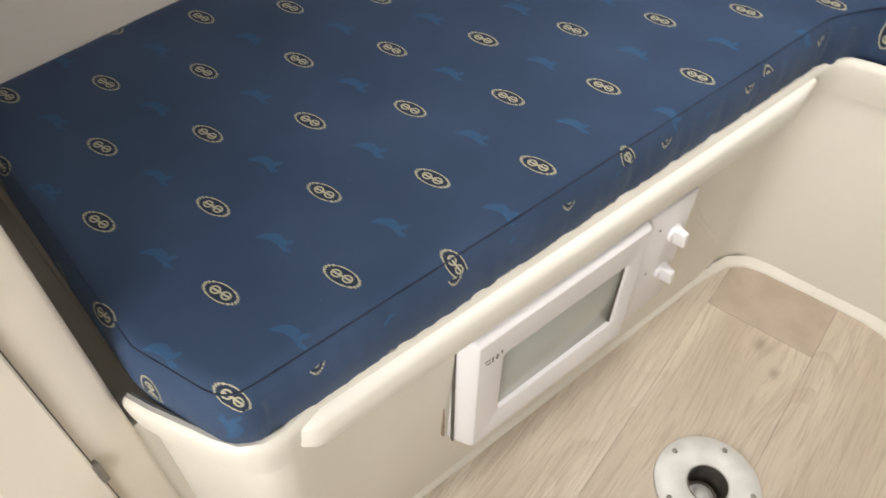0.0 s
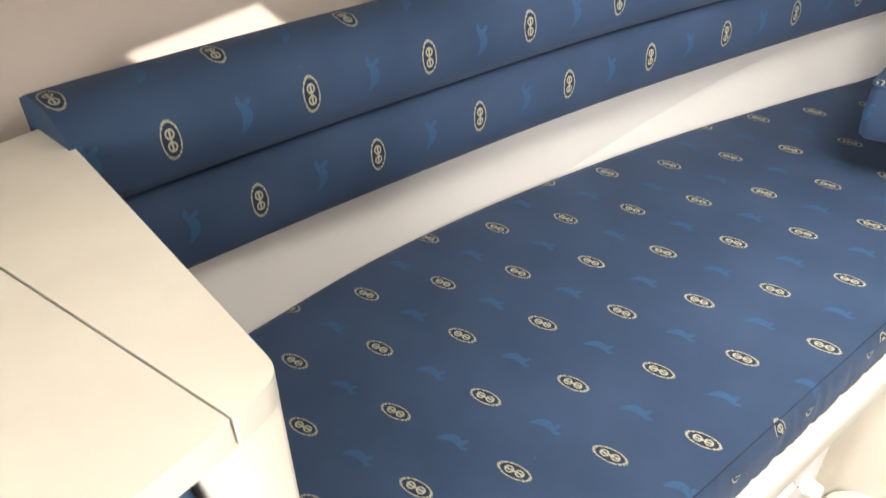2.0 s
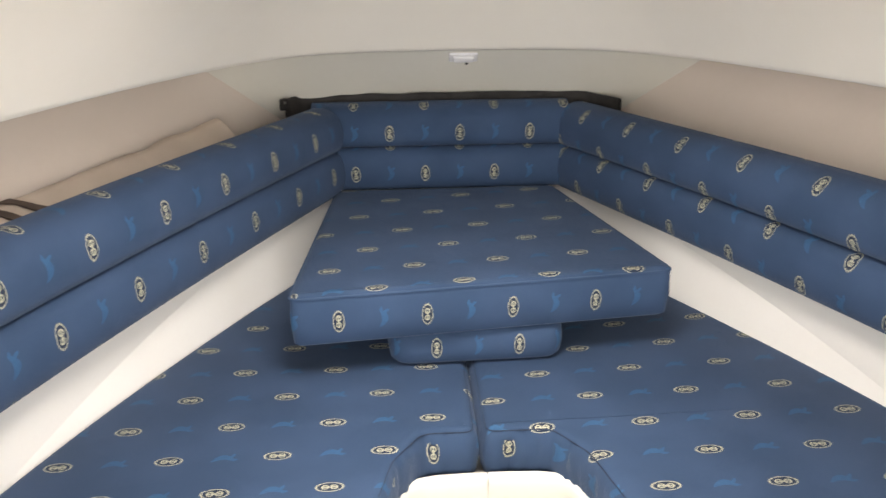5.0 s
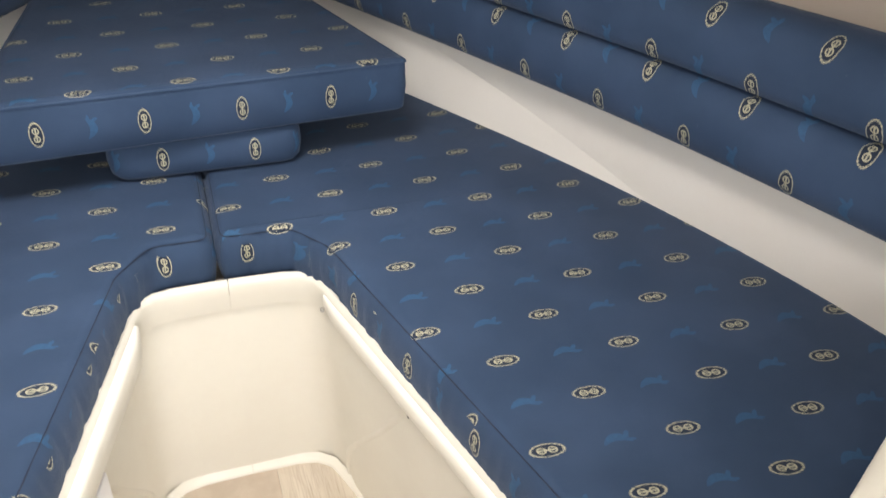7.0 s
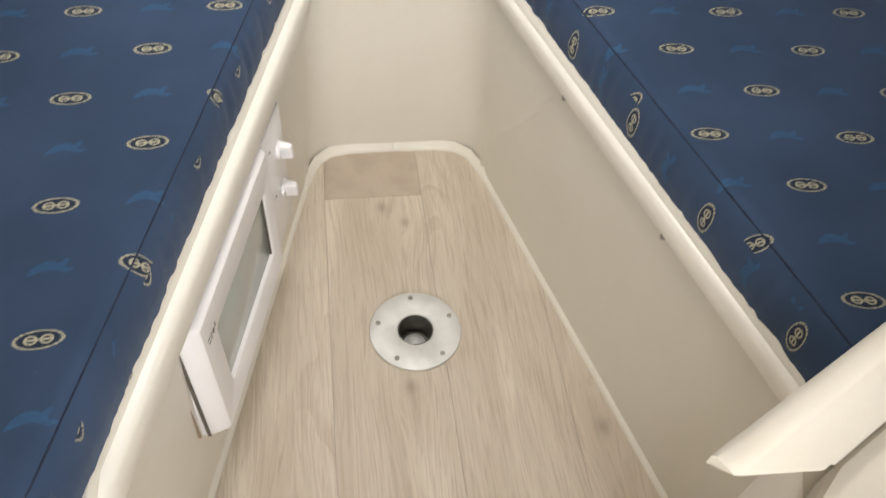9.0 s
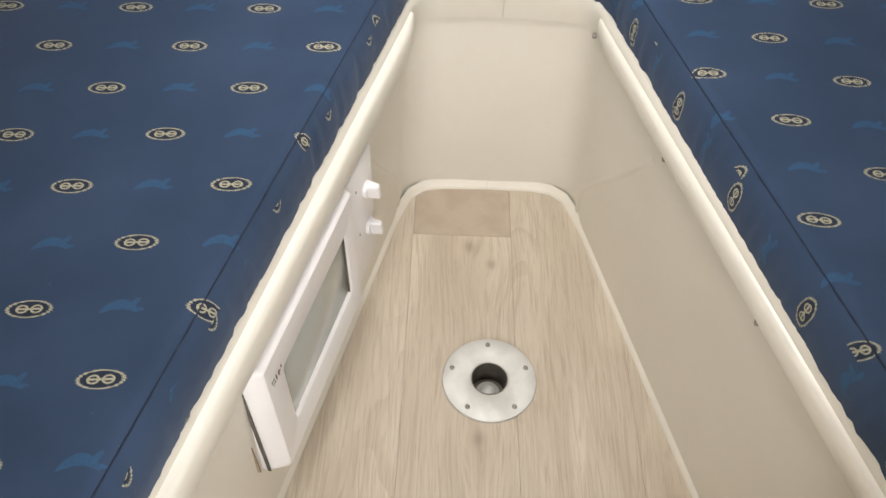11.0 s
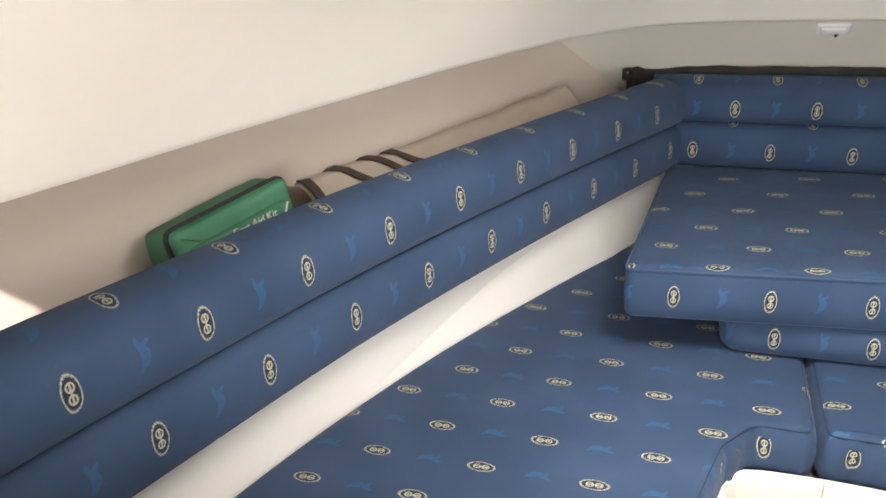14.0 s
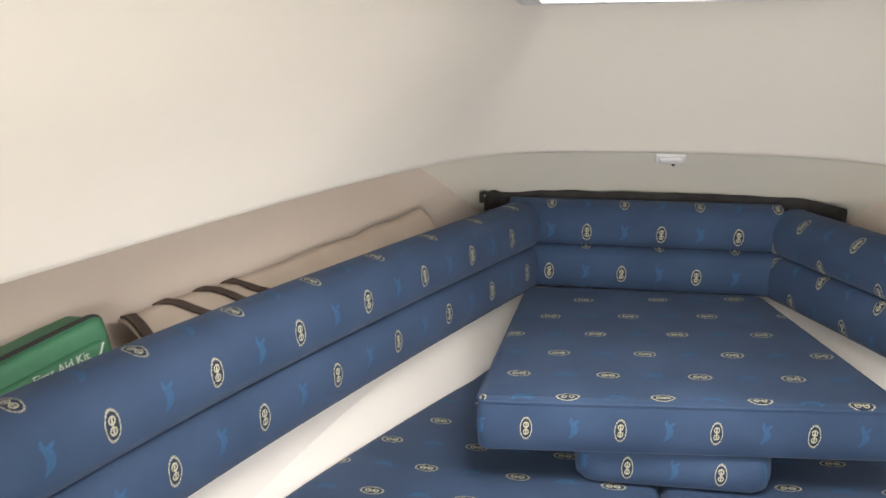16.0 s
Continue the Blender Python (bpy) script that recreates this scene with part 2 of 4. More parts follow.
ZIP = worn("black_zip_tape", (0.014, 0.014, 0.015), (0.025, 0.025, 0.025), 0.6, 60.0, 0.4, 500.0)
WHITEINK = worn("white_print", (0.75, 0.80, 0.76), (0.62, 0.68, 0.64), 0.6, 50.0, 0.1, 300.0)
CANVAS = worn("beige_canvas", (0.54, 0.45, 0.37), (0.45, 0.365, 0.295), 0.8, 9.0, 0.4, 380.0)
BINDING = worn("dark_brown_binding", (0.075, 0.052, 0.040), (0.045, 0.03, 0.024), 0.7, 40.0, 0.4, 300.0)
BLUE = worn("blue_moulded_plastic", (0.022, 0.085, 0.19), (0.018, 0.070, 0.16), 0.42, 10.0, 0.08, 160.0)
TAPBLUE = worn("clear_blue_plastic", (0.045, 0.18, 0.37), (0.035, 0.15, 0.31), 0.12, 20.0, 0.05, 90.0)
LIP = worn("pale_edge_strip", (0.83, 0.80, 0.735), (0.78, 0.745, 0.67), 0.30, 5.0, 0.05, 90.0)
STAIN = worn("old_sealant", (0.34, 0.26, 0.19), (0.22, 0.16, 0.11), 0.7, 60.0, 0.3, 300.0)
THREAD = worn("navy_seam_thread", (0.015, 0.027, 0.058), (0.010, 0.018, 0.040), 0.8, 60.0, 0.3, 500.0)
PALE = worn("pale_grey_print", (0.62, 0.66, 0.68), (0.55, 0.58, 0.6), 0.5, 30.0, 0.05, 200.0)


# ---- mesh helpers ----
def mesh_of(name, bm, material, smooth=40):
    me = bpy.data.meshes.new(name)
    bm.normal_update()
    bm.to_mesh(me)
    bm.free()
    me.materials.append(material)
    for p in me.polygons:
        p.use_smooth = True
    me.set_sharp_from_angle(angle=radians(smooth))
    return me


def part(name, bm, material, parent=None, label="", smooth=40):
    ob = new(name, mesh_of(name, bm, material, smooth))
    if parent:
        ob.parent = parent
        ob.matrix_parent_inverse = parent.matrix_world.inverted()
    return tagged(ob, label)


def thing(name, place, label, category, group="", kind=""):
    ob = new(name)
    ob.empty_display_size = 0.05
    ob.matrix_world = pose(*place)
    return tagged(ob, label, category, group, kind)


def at(bm, m):
    bmesh.ops.transform(bm, matrix=m, verts=bm.verts)
    return bm


def block(sx, sy, sz, bevel=0.004, seg=2, m=None):
    """A bevelled box round the origin."""
    bm = bmesh.new()
    bmesh.ops.create_cube(bm, size=1.0)
    bmesh.ops.scale(bm, vec=(sx, sy, sz), verts=bm.verts)
    if bevel:
        bmesh.ops.bevel(bm, geom=bm.edges[:], offset=bevel, segments=seg, profile=0.5, affect="EDGES")
    return at(bm, m) if m else bm


def disc(r, h, seg=32, bevel=0.001, r2=None, m=None):
    bm = bmesh.new()
    bmesh.ops.create_cone(bm, cap_ends=True, segments=seg, radius1=r, radius2=r if r2 is None else r2, depth=h)
    if bevel:
        rim = [e for e in bm.edges if all(abs(abs(v.co.z) - h / 2) < 1e-6 for v in e.verts)]
        bmesh.ops.bevel(bm, geom=rim, offset=bevel, segments=2, profile=0.5, affect="EDGES")
    return at(bm, m) if m else bm


def lathe(profile, seg=40, hollow=False):
    """A turn of (radius, z) points round z: closed by end discs, or hollow, with the last point joined to the first."""
    if hollow:
        profile = [*profile, profile[0]]
    bm = bmesh.new()
    rings = [[bm.verts.new((r * math.cos(2 * math.pi * k / seg), r * math.sin(2 * math.pi * k / seg), z)) for k in range(seg)] for r, z in profile]
    for a, b in zip(rings, rings[1:]):
        for k in range(seg):
            bm.faces.new((a[k], a[(k + 1) % seg], b[(k + 1) % seg], b[k]))
    if hollow:
        bmesh.ops.remove_doubles(bm, verts=bm.verts, dist=1e-6)
        bmesh.ops.recalc_face_normals(bm, faces=bm.faces)
        return bm
    bm.faces.new(rings[0][::-1])
    bm.faces.new(rings[-1])
    return bm


def smooth_line(points, step=0.03):
    """A Catmull-Rom line through plan points, about one point each step."""
    pts = [Vector(p) for p in points]
    ext = [2 * pts[0] - pts[1], *pts, 2 * pts[-1] - pts[-2]]
    out = []
    for a, b, c, d in zip(ext, ext[1:], ext[2:], ext[3:]):
        n = max(1, int((c - b).length / step))
        for k in range(n):
            t = k / n
            out.append(0.5 * (2 * b + (c - a) * t + (2 * a - 5 * b + 4 * c - d) * t * t + (3 * b - a - 3 * c + d) * t**3))
    return out + [pts[-1]]


def rounded(corners, radius, seg=5):
    """A closed outline of corners with the radius given for all, or as the third number of a corner."""
    out = []
    n = len(corners)
    for i in range(n):
        p, a, b = (Vector(corners[k % n][:2]) for k in (i, i - 1, i + 1))
        r = corners[i][2] if len(corners[i]) > 2 else radius
        da, db = (a - p), (b - p)
        half = da.angle(db) / 2
        cut = min(r / math.tan(half), da.length * 0.49, db.length * 0.49)
        if r <= 1e-4 or half > 1.55:
            out.append(p)
            continue
        s, e = p + da.normalized() * cut, p + db.normalized() * cut
        for k in range(seg + 1):
            t = k / seg
            out.append((1 - t) ** 2 * s + 2 * t * (1 - t) * p + t * t * e)
    return out


def dense(points, step=0.04):
    out = []
    for a, b in zip(points, points[1:] + points[:1]):
        n = max(1, int((b - a).length / step))
        out += [a.lerp(b, k / n) for k in range(n)]
    return out


def normals(points, closed=True):
    """Outward normals of a counter-clockwise outline, or the right-hand ones of an open line."""
    out = []
    n = len(points)
    for i, p in enumerate(points):
        a = points[i - 1] if closed or i else p
        b = points[(i + 1) % n] if closed or i < n - 1 else p
        d = (b - a).normalized()
        out.append(Vector((d.y, -d.x)))
    return out


def slab(outline, levels, uv=None, side=0, side_uv=None, ruffle=None, grid=0.0):
    """A solid from a counter-clockwise outline and levels of (outward offset, z); uv: for each of u and v the factors of x, y, 1, x y, y y and x x that map the plan to repeats.
    The first side levels take side_uv(length, z, plan point) instead. ruffle(point, length, level) adds to the offset."""
    bm = bmesh.new()
    layer = bm.loops.layers.uv.new("UVMap") if uv else None
    norm = normals(outline)
    rings, plans = [], []
    arc, seen = {}, len(levels) - 1
    run = 0.0
    arc[seen] = 0.0
    for k in range(seen - 1, -1, -1):
        run += math.hypot(levels[k][0] - levels[k + 1][0], levels[k][1] - levels[k + 1][1])
        arc[k] = run
    lens = [0.0]
    for a, b in zip(outline, outline[1:] + outline[:1]):
        lens.append(lens[-1] + (b - a).length)
    for k, (off, z) in enumerate(levels):
        rings.append([bm.verts.new((*(p + q * (off + (ruffle(p, l, k) if ruffle else 0.0))), z)) for p, q, l in zip(outline, norm, lens)])
        plans.append([p + q * (levels[seen][0] + arc[k]) for p, q in zip(outline, norm)])

    def place(face, flat):
        if uv:
            for loop, p in zip(face.loops, flat):
                loop[layer].uv = [r[0] * p.x + r[1] * p.y + r[2] + r[3] * p.x * p.y + r[4] * p.y * p.y + r[5] * p.x * p.x for r in uv]

    n = len(outline)
    for k in range(seen):
        for i in range(n):
            j = (i + 1) % n
            f = bm.faces.new((rings[k][i], rings[k][j], rings[k + 1][j], rings[k + 1][i]))
            if side_uv and k < side:
                for loop, (l, z, p) in zip(f.loops, ((lens[i], levels[k][1], outline[i]), (lens[i + 1], levels[k][1], outline[j]), (lens[i + 1], levels[k + 1][1], outline[j]), (lens[i], levels[k + 1][1], outline[i]))):
                    loop[layer].uv = side_uv(l, z, p)
            else:
                place(f, (plans[k][i], plans[k][j], plans[k + 1][j], plans[k + 1][i]))
    top = bm.faces.new(rings[-1])
    if uv and grid:
        ys = [p.y for p in plans[-1]]
        geom = [top, *top.edges, *top.verts]
        for k in range(1, int((max(ys) - min(ys)) / grid)):
            cut = bmesh.ops.bisect_plane(bm, geom=geom, dist=1e-5, plane_co=(0, min(ys) + k * grid, 0), plane_no=(0, 1, 0))
            geom = cut["geom"]
        tops = [f for f in geom if isinstance(f, bmesh.types.BMFace)]
        for f in tops:
            place(f, [v.co for v in f.verts])
    else:
        place(top, plans[-1])
    bm.faces.new(rings[0][::-1])
    return bm


def sweep(line, profile, closed_profile=True, caps=True, uv=None, lift=None):
    """Moves a profile of (offset to the right, z) along an open plan line. uv: function of (arc of the profile, length) to repeats."""
    bm = bmesh.new()
    layer = bm.loops.layers.uv.new("UVMap") if uv else None
    norm = normals(line, False)
    lens = [0.0]
    for a, b in zip(line, line[1:]):
        lens.append(lens[-1] + (b - a).length)
    arcs = [0.0]
    for a, b in zip(profile, profile[1:] + profile[:1]):
        arcs.append(arcs[-1] + math.hypot(a[0] - b[0], a[1] - b[1]))
    rings = [[bm.verts.new((*(p + q * o), z + (lift(lens[i]) if lift else 0))) for o, z in profile] for i, (p, q) in enumerate(zip(line, norm))]
    m = len(profile)
    for i in range(len(line) - 1):
        for k in range(m if closed_profile else m - 1):
            j = (k + 1) % m
            f = bm.faces.new((rings[i][k], rings[i + 1][k], rings[i + 1][j], rings[i][j]))
            if uv:
                for loop, (a, l) in zip(f.loops, ((arcs[k], lens[i]), (arcs[k], lens[i + 1]), (arcs[k + 1], lens[i + 1]), (arcs[k + 1], lens[i]))):
                    loop[layer].uv = uv(a, l)
    if caps and closed_profile:
        for ring, l, turn in ((rings[0], 0.0, 1), (rings[-1], lens[-1], -1)):
            f = bm.faces.new(ring[::turn])
            if uv:
                for loop in f.loops:
                    loop[layer].uv = uv(loop.vert.co.z, loop.vert.co.x + loop.vert.co.y)
    bmesh.ops.recalc_face_normals(bm, faces=bm.faces)
    return bm


def mirror(points):
    return [Vector((-p[0], p[1])) for p in points]


# ---- plan: x to starboard, y to the bow, z up from the sole; the centreline is x = 0 ----
FLOOR_Z, BUNK_Z, CUSHION_Z = 0.0, 0.43, 0.538
HULL = [(0.915, -0.75), (0.912, 0.0), (0.902, 0.30), (0.876, 0.55), (0.818, 0.80), (0.734, 1.06), (0.640, 1.30), (0.505, 1.60), (0.445, 1.72), (0.36, 1.90), (0.27, 2.04)]
OUTER = [(1.08, -0.75), (1.07, 0.10), (1.04, 0.50), (0.965, 0.90), (0.84, 1.25), (0.68, 1.62), (0.59, 1.82)]
EDGE = [(0.81, -0.75), (0.80, 0.0), (0.772, 0.27), (0.745, 0.42), (0.711, 0.61), (0.660, 0.85), (0.603, 1.10), (0.545, 1.30), (0.472, 1.50), (0.39, 1.645), (0.29, 1.728), (0.15, 1.765), (0.0, 1.772)]


def well_x(y):
    return 0.158 + (1.0 - y) * 0.240


# ---- structure ----
def box_between(x0, x1, y0, y1, z0, z1, bevel=0.0):
    return block(x1 - x0, y1 - y0, z1 - z0, bevel, 2, pose((x0 + x1) / 2, (y0 + y1) / 2, (z0 + z1) / 2))


floor = part("floor", box_between(-0.62, 0.62, -0.75, 1.16, -0.10, -0.055), GEL)
tagged(floor, "pale oak plank cabin sole in a narrow well", "floor", kind="structure")

# side walls of the foot well and the bunk tops
for sign, side in ((-1, "port"), (1, "starboard")):
    head = [(0.164, 0.99), (0.157, 1.015), (0.144, 1.037), (0.124, 1.052), (0.09, 1.059), (0.0, 1.06)]
    aft = [(0.93, 0.190), (0.52, 0.112), (0.488, 0.099), (0.462, 0.103), (0.425, 0.112), (0.390, 0.120), (0.368, 0.128), (0.355, 0.141), (0.349, 0.160)] if sign < 0 else [(well_x(-0.75), -0.75)]
    inner = aft + [(well_x(y), y) for y in np.linspace(0.20, 0.955, 12)] + head
    outer = [(p[0] + 0.03, p[1]) for p in HULL[::-1] if sign > 0 or p[1] > 0.2]
    line = [Vector((sign * x, y)) for x, y in inner + [(0.0, 2.10)] + outer]
    spread = [(1.0 if len(aft) - 3 <= i < len(inner) - 2 else 0.0) for i in range(len(line))]
    if sign < 0:
        line, spread = line[::-1], spread[::-1]
    bm = bmesh.new()
    low = [bm.verts.new((p.x + sign * 0.016 * w, p.y, -0.02)) for p, w in zip(line, spread)]
    top = [bm.verts.new((p.x - sign * 0.010 * w, p.y, BUNK_Z)) for p, w in zip(line, spread)]
    k = len(line)
    for i in range(k):
        bm.faces.new((low[i], low[(i + 1) % k], top[(i + 1) % k], top[i]))
    bm.faces.new(top)
    bm.faces.new(low[::-1])
    bmesh.ops.recalc_face_normals(bm, faces=bm.faces)
    tagged(part("wall_well_" + side, bm, GEL, smooth=50), "cream moulded bunk base beside the foot well", "bunk base", kind="structure")

    # white hull side between the bunk and the bolsters, and the shelf behind them
    hull = smooth_line([(sign * x, y) for x, y in HULL])
    prof = [(0.0, 0.40), (-0.016, 0.50), (0.011, 0.62), (0.000, 0.715), (0.0, 0.785), (0.01, 0.80), (0.20, 0.80), (0.20, 0.77), (0.03, 0.74), (0.03, 0.40)]
    bm = sweep(hull, [(sign * o, z) for o, z in prof])
    for v in bm.verts:
        if abs(v.co.z - 0.62) < 1e-4:
            v.co.x -= sign * 0.018 * max(0.0, min(1.0, (1.35 - v.co.y) / 0.40))
            v.co.z = 0.528 + 0.172 * max(0.0, min(1.0, (v.co.y - 0.95) / 0.80))
    tagged(part("wall_hull_" + side, bm, LINER, smooth=4), "white vinyl-lined hull side with a narrow shelf", "hull side", kind="structure")

    # topside behind the shelf, running on behind the raked bow panel
    out = smooth_line([(sign * x, y) for x, y in OUTER + [(0.535, 1.94), (0.425, 2.185)]])
    prof = [(-0.035, 0.76), (-0.035, 0.79), (0.12, 1.45), (0.16, 1.45), (0.03, 0.76)]
    tagged(part("wall_topside_" + side, sweep(out, [(sign * o, z) for o, z in prof]), TOPSIDE, smooth=20), "moulded topside behind the side shelf, tinted blush for bounced light", "wall", kind="structure")

    # rounded rim round the foot well and the strip screwed under it
    rim = [Vector((sign * x, y)) for x, y in aft[2:]] if sign < 0 else []
    rim += [Vector((sign * well_x(y), y)) for y in np.linspace(0.20 if sign < 0 else 0.10, 0.965, 24)]
    rim += [Vector((sign * x, y)) for x, y in ((0.158, 1.003), (0.146, 1.034), (0.122, 1.055), (0.09, 1.062), (0.05, 1.064), (0.001, 1.065))]
    prof = [(-0.008, 0.40), (-0.0120, 0.430), (-0.0130, 0.449), (-0.0115, 0.456), (-0.0075, 0.460), (-0.003, 0.460), (0.001, 0.456), (0.002, 0.425), (0.002, 0.40)]
    tagged(part("trim_rim_" + side, sweep(rim, [(sign * o, z) for o, z in prof]), GEL), "cream rounded rim along the foot well", "rim", kind="structure")
    # flat-faced edge strip, rounded at its after end and thinning out at the head of the well
    drop, proud = (0.403, 0.026) if sign < 0 else (0.416, 0.020)
    lip = [Vector((sign * well_x(y), y)) for y in np.linspace(0.165, 0.992, 90)]
    prof = [(-0.0105, drop), (-proud + 0.003, drop), (-proud, drop + 0.004), (-proud, 0.441), (-proud + 0.0015, 0.446), (-proud + 0.005, 0.4490), (-0.0105, 0.4500)]
    bm = sweep(lip, [(sign * o, z) for o, z in prof])
    for v in bm.verts:
        inboard = well_x(v.co.y) - abs(v.co.x)
        end = max(0.0, min(1.0, (v.co.y - 0.160) / 0.028))
        fore = max(0.0, min(1.0, (0.995 - v.co.y) / 0.05))
        keep = (1.0 - (1.0 - end) ** 2) * (0.35 + 0.65 * fore)
        if inboard > 0.012:
            v.co.x += sign * (inboard - 0.0125) * (1.0 - keep)
        v.co.z = 0.4500 - (0.4500 - v.co.z) * (0.45 + 0.55 * keep)
    strip = part("trim_strip_" + side, bm, LIP)
    tagged(strip, "cream edge strip along the bunk front", "trim", kind="structure")

    # cove bead where the walls meet the sole
    bead = [Vector((sign * x, y)) for x, y in aft[2:]] if sign < 0 else []
    bead += [Vector((sign * (well_x(y) + 0.016), y)) for y in np.linspace(0.20 if sign < 0 else -0.7, 0.945, 30)]
    bead += [Vector((sign * x, y)) for x, y in ((0.172, 0.99), (0.158, 1.025), (0.130, 1.048), (0.09, 1.056), (0.0005, 1.058))]
    prof = [(0.004, -0.01), (-0.009, -0.01), (-0.0085, 0.003), (-0.006, 0.0065), (-0.001, 0.010), (0.004, 0.018)]
    tagged(part("trim_cove_" + side, sweep(bead, [(sign * o, z) for o, z in prof]), GEL), "cream cove bead round the sole", "trim", kind="structure")

    ridge = bmesh.new()
    line = smooth_line([(0.985, 0.012), (0.978, 0.064), (0.938, 0.135), (0.842, 0.255), (0.752, 0.378)], 0.012)
    norm = normals(line, False)
    rings = [[ridge.verts.new((sign * (well_x((p + q * o).x) + 0.016 - 0.0605 * (p + q * o).y - h), (p + q * o).x, (p + q * o).y)) for o, h in ((-0.009, -0.001), (-0.003, 0.0016), (0.003, 0.0016), (0.009, -0.001))] for p, q in zip(line, norm)]
    for a, b in zip(rings, rings[1:]):
        for k in range(3):
            ridge.faces.new((a[k], a[k + 1], b[k + 1], b[k]))
    bmesh.ops.recalc_face_normals(ridge, faces=ridge.faces)
    tagged(part("trim_ridge_" + side, ridge, GEL, smooth=80), "faint moulded ridge on the well wall", "trim", kind="structure")

ledge = slab([Vector(q) for q in ((-0.93, 0.10), (-0.486, 0.05), (-0.486, 0.104), (-0.52, 0.114), (-0.93, 0.192))], [(0.0, -0.01), (0.0, 0.412)])
tagged(part("wall_ledge", ledge, GEL), "narrow cream ledge between the galley and the bunk", "ledge", kind="structure")

# raked bow panel between the topsides
bm = bmesh.new()
columns = []
for across in np.linspace(-1.0, 1.0, 33):
    column = []
    for z in np.linspace(0.76, 1.27, 9):
        x = across * (0.515 + 0.45 * (z - 0.80))
        column.append(bm.verts.new((x, 2.115 - 0.30 * x * x - (z - 0.92) * 1.05, z)))
    columns.append(column)
for a, b in zip(columns, columns[1:]):
    for k in range(8):
        bm.faces.new((a[k], b[k], b[k + 1], a[k + 1]))
bmesh.ops.recalc_face_normals(bm, faces=bm.faces)
bmesh.ops.solidify(bm, geom=bm.faces[:], thickness=0.006)
tagged(part("wall_bow_panel", bm, GEL, smooth=30), "cream raked bow panel under the foredeck", "wall", kind="structure")

# headliner: a hanging rounded edge all round, rising inwards to the deck
edge = smooth_line([(-x, y) for x, y in EDGE]) + smooth_line(EDGE[::-1])[1:]


def squared(p):
    """The headliner edge point moved out to where the straight side and bow slopes would meet."""
    if p.y < 1.10:
        return p
    d = p - Vector((0.0, 0.5))
    ways = [(1.772 - 0.5) / d.y]
    if abs(d.x) > 1e-6:
        ways.append((0.603 + 0.2277 * 0.60) / (abs(d.x) + 0.2277 * d.y))
    return p.lerp(Vector((0.0, 0.5)) + d * min(ways), 0.85)


bm = bmesh.new()
rings = []
norm = normals(edge, False)
for off, s, z in ((0.50, 0, 1.27), (0.12, 0, 1.20), (0.04, 0, 1.15), (0.012, 0, 1.114), (0.005, 0, 1.104), (0.0, 0.0, 1.100), (0, 0.010, 1.102), (0, 0.025, 1.110), (0, 0.10, 1.150), (0, 0.25, 1.222), (0, 0.45, 1.295), (0, 0.65, 1.368), (0, 0.85, 1.410), (0, 1.0, 1.438)):
    ring = []
    for p, q in zip(edge, norm):
        hard = squared(p)
        inner = Vector((hard.x * 0.40, -0.75 + (hard.y + 0.75) * 0.74))
        ring.append(bm.verts.new((*((p - q * off).lerp(inner, s)), z)))
    rings.append(ring)
for a, b in zip(rings, rings[1:]):
    for i in range(len(a) - 1):
        bm.faces.new((a[i], a[i + 1], b[i + 1], b[i]))
tagged(part("ceiling", bm, HEAD, smooth=60), "cream moulded headliner with a rounded hanging edge", "headliner", kind="structure")
roof = bmesh.new()
rim_line = [(x + 0.14, y) for x, y in OUTER] + [(0.50, 2.10), (0.0, 2.18)]
rim_line += [(-x, y) for x, y in rim_line[-2::-1]]
# unseen opening added overhead so the sun throws a small patch on the port topside
sun_slot = [(-0.275, -0.14), (-0.180, -0.14), (-0.180, 0.08), (-0.275, 0.08)]
edges = []
for loop in (rim_line, sun_slot):
    verts = [roof.verts.new((x, y, 1.44)) for x, y in loop]
    edges += [roof.edges.new((verts[k], verts[(k + 1) % len(verts)])) for k in range(len(verts))]
bmesh.ops.triangle_fill(roof, use_beauty=True, edges=edges)
bmesh.ops.recalc_face_normals(roof, faces=roof.faces)
bmesh.ops.solidify(roof, geom=roof.faces[:], thickness=0.010)
tagged(part("ceiling_deck", roof, HEAD), "cream underside of the foredeck with an added unseen opening for the sun patch", "deck", kind="structure")

# unseen bulkhead added behind the camera; its opening keeps stray sun off the worktop
bulk = bmesh.new()
for x0, x1, z0, z1 in ((-1.22, -0.42, -0.05, 1.48), (0.32, 1.22, -0.05, 1.48), (-0.42, 0.32, -0.05, 0.45)):
    me = mesh_of("panel", box_between(x0, x1, -0.80, -0.75, z0, z1), FASCIA)
    bulk.from_mesh(me)
    bpy.data.meshes.remove(me)
tagged(part("wall_unseen_bulkhead", bulk, FASCIA), "added unseen aft bulkhead, its companionway opening sized to limit the sun", "bulkhead", kind="structure")
tagged(part("wall_bow", box_between(-0.50, 0.50, 2.045, 2.12, 0.40, 0.80), LINER), "white liner at the bow", "wall", kind="structure")

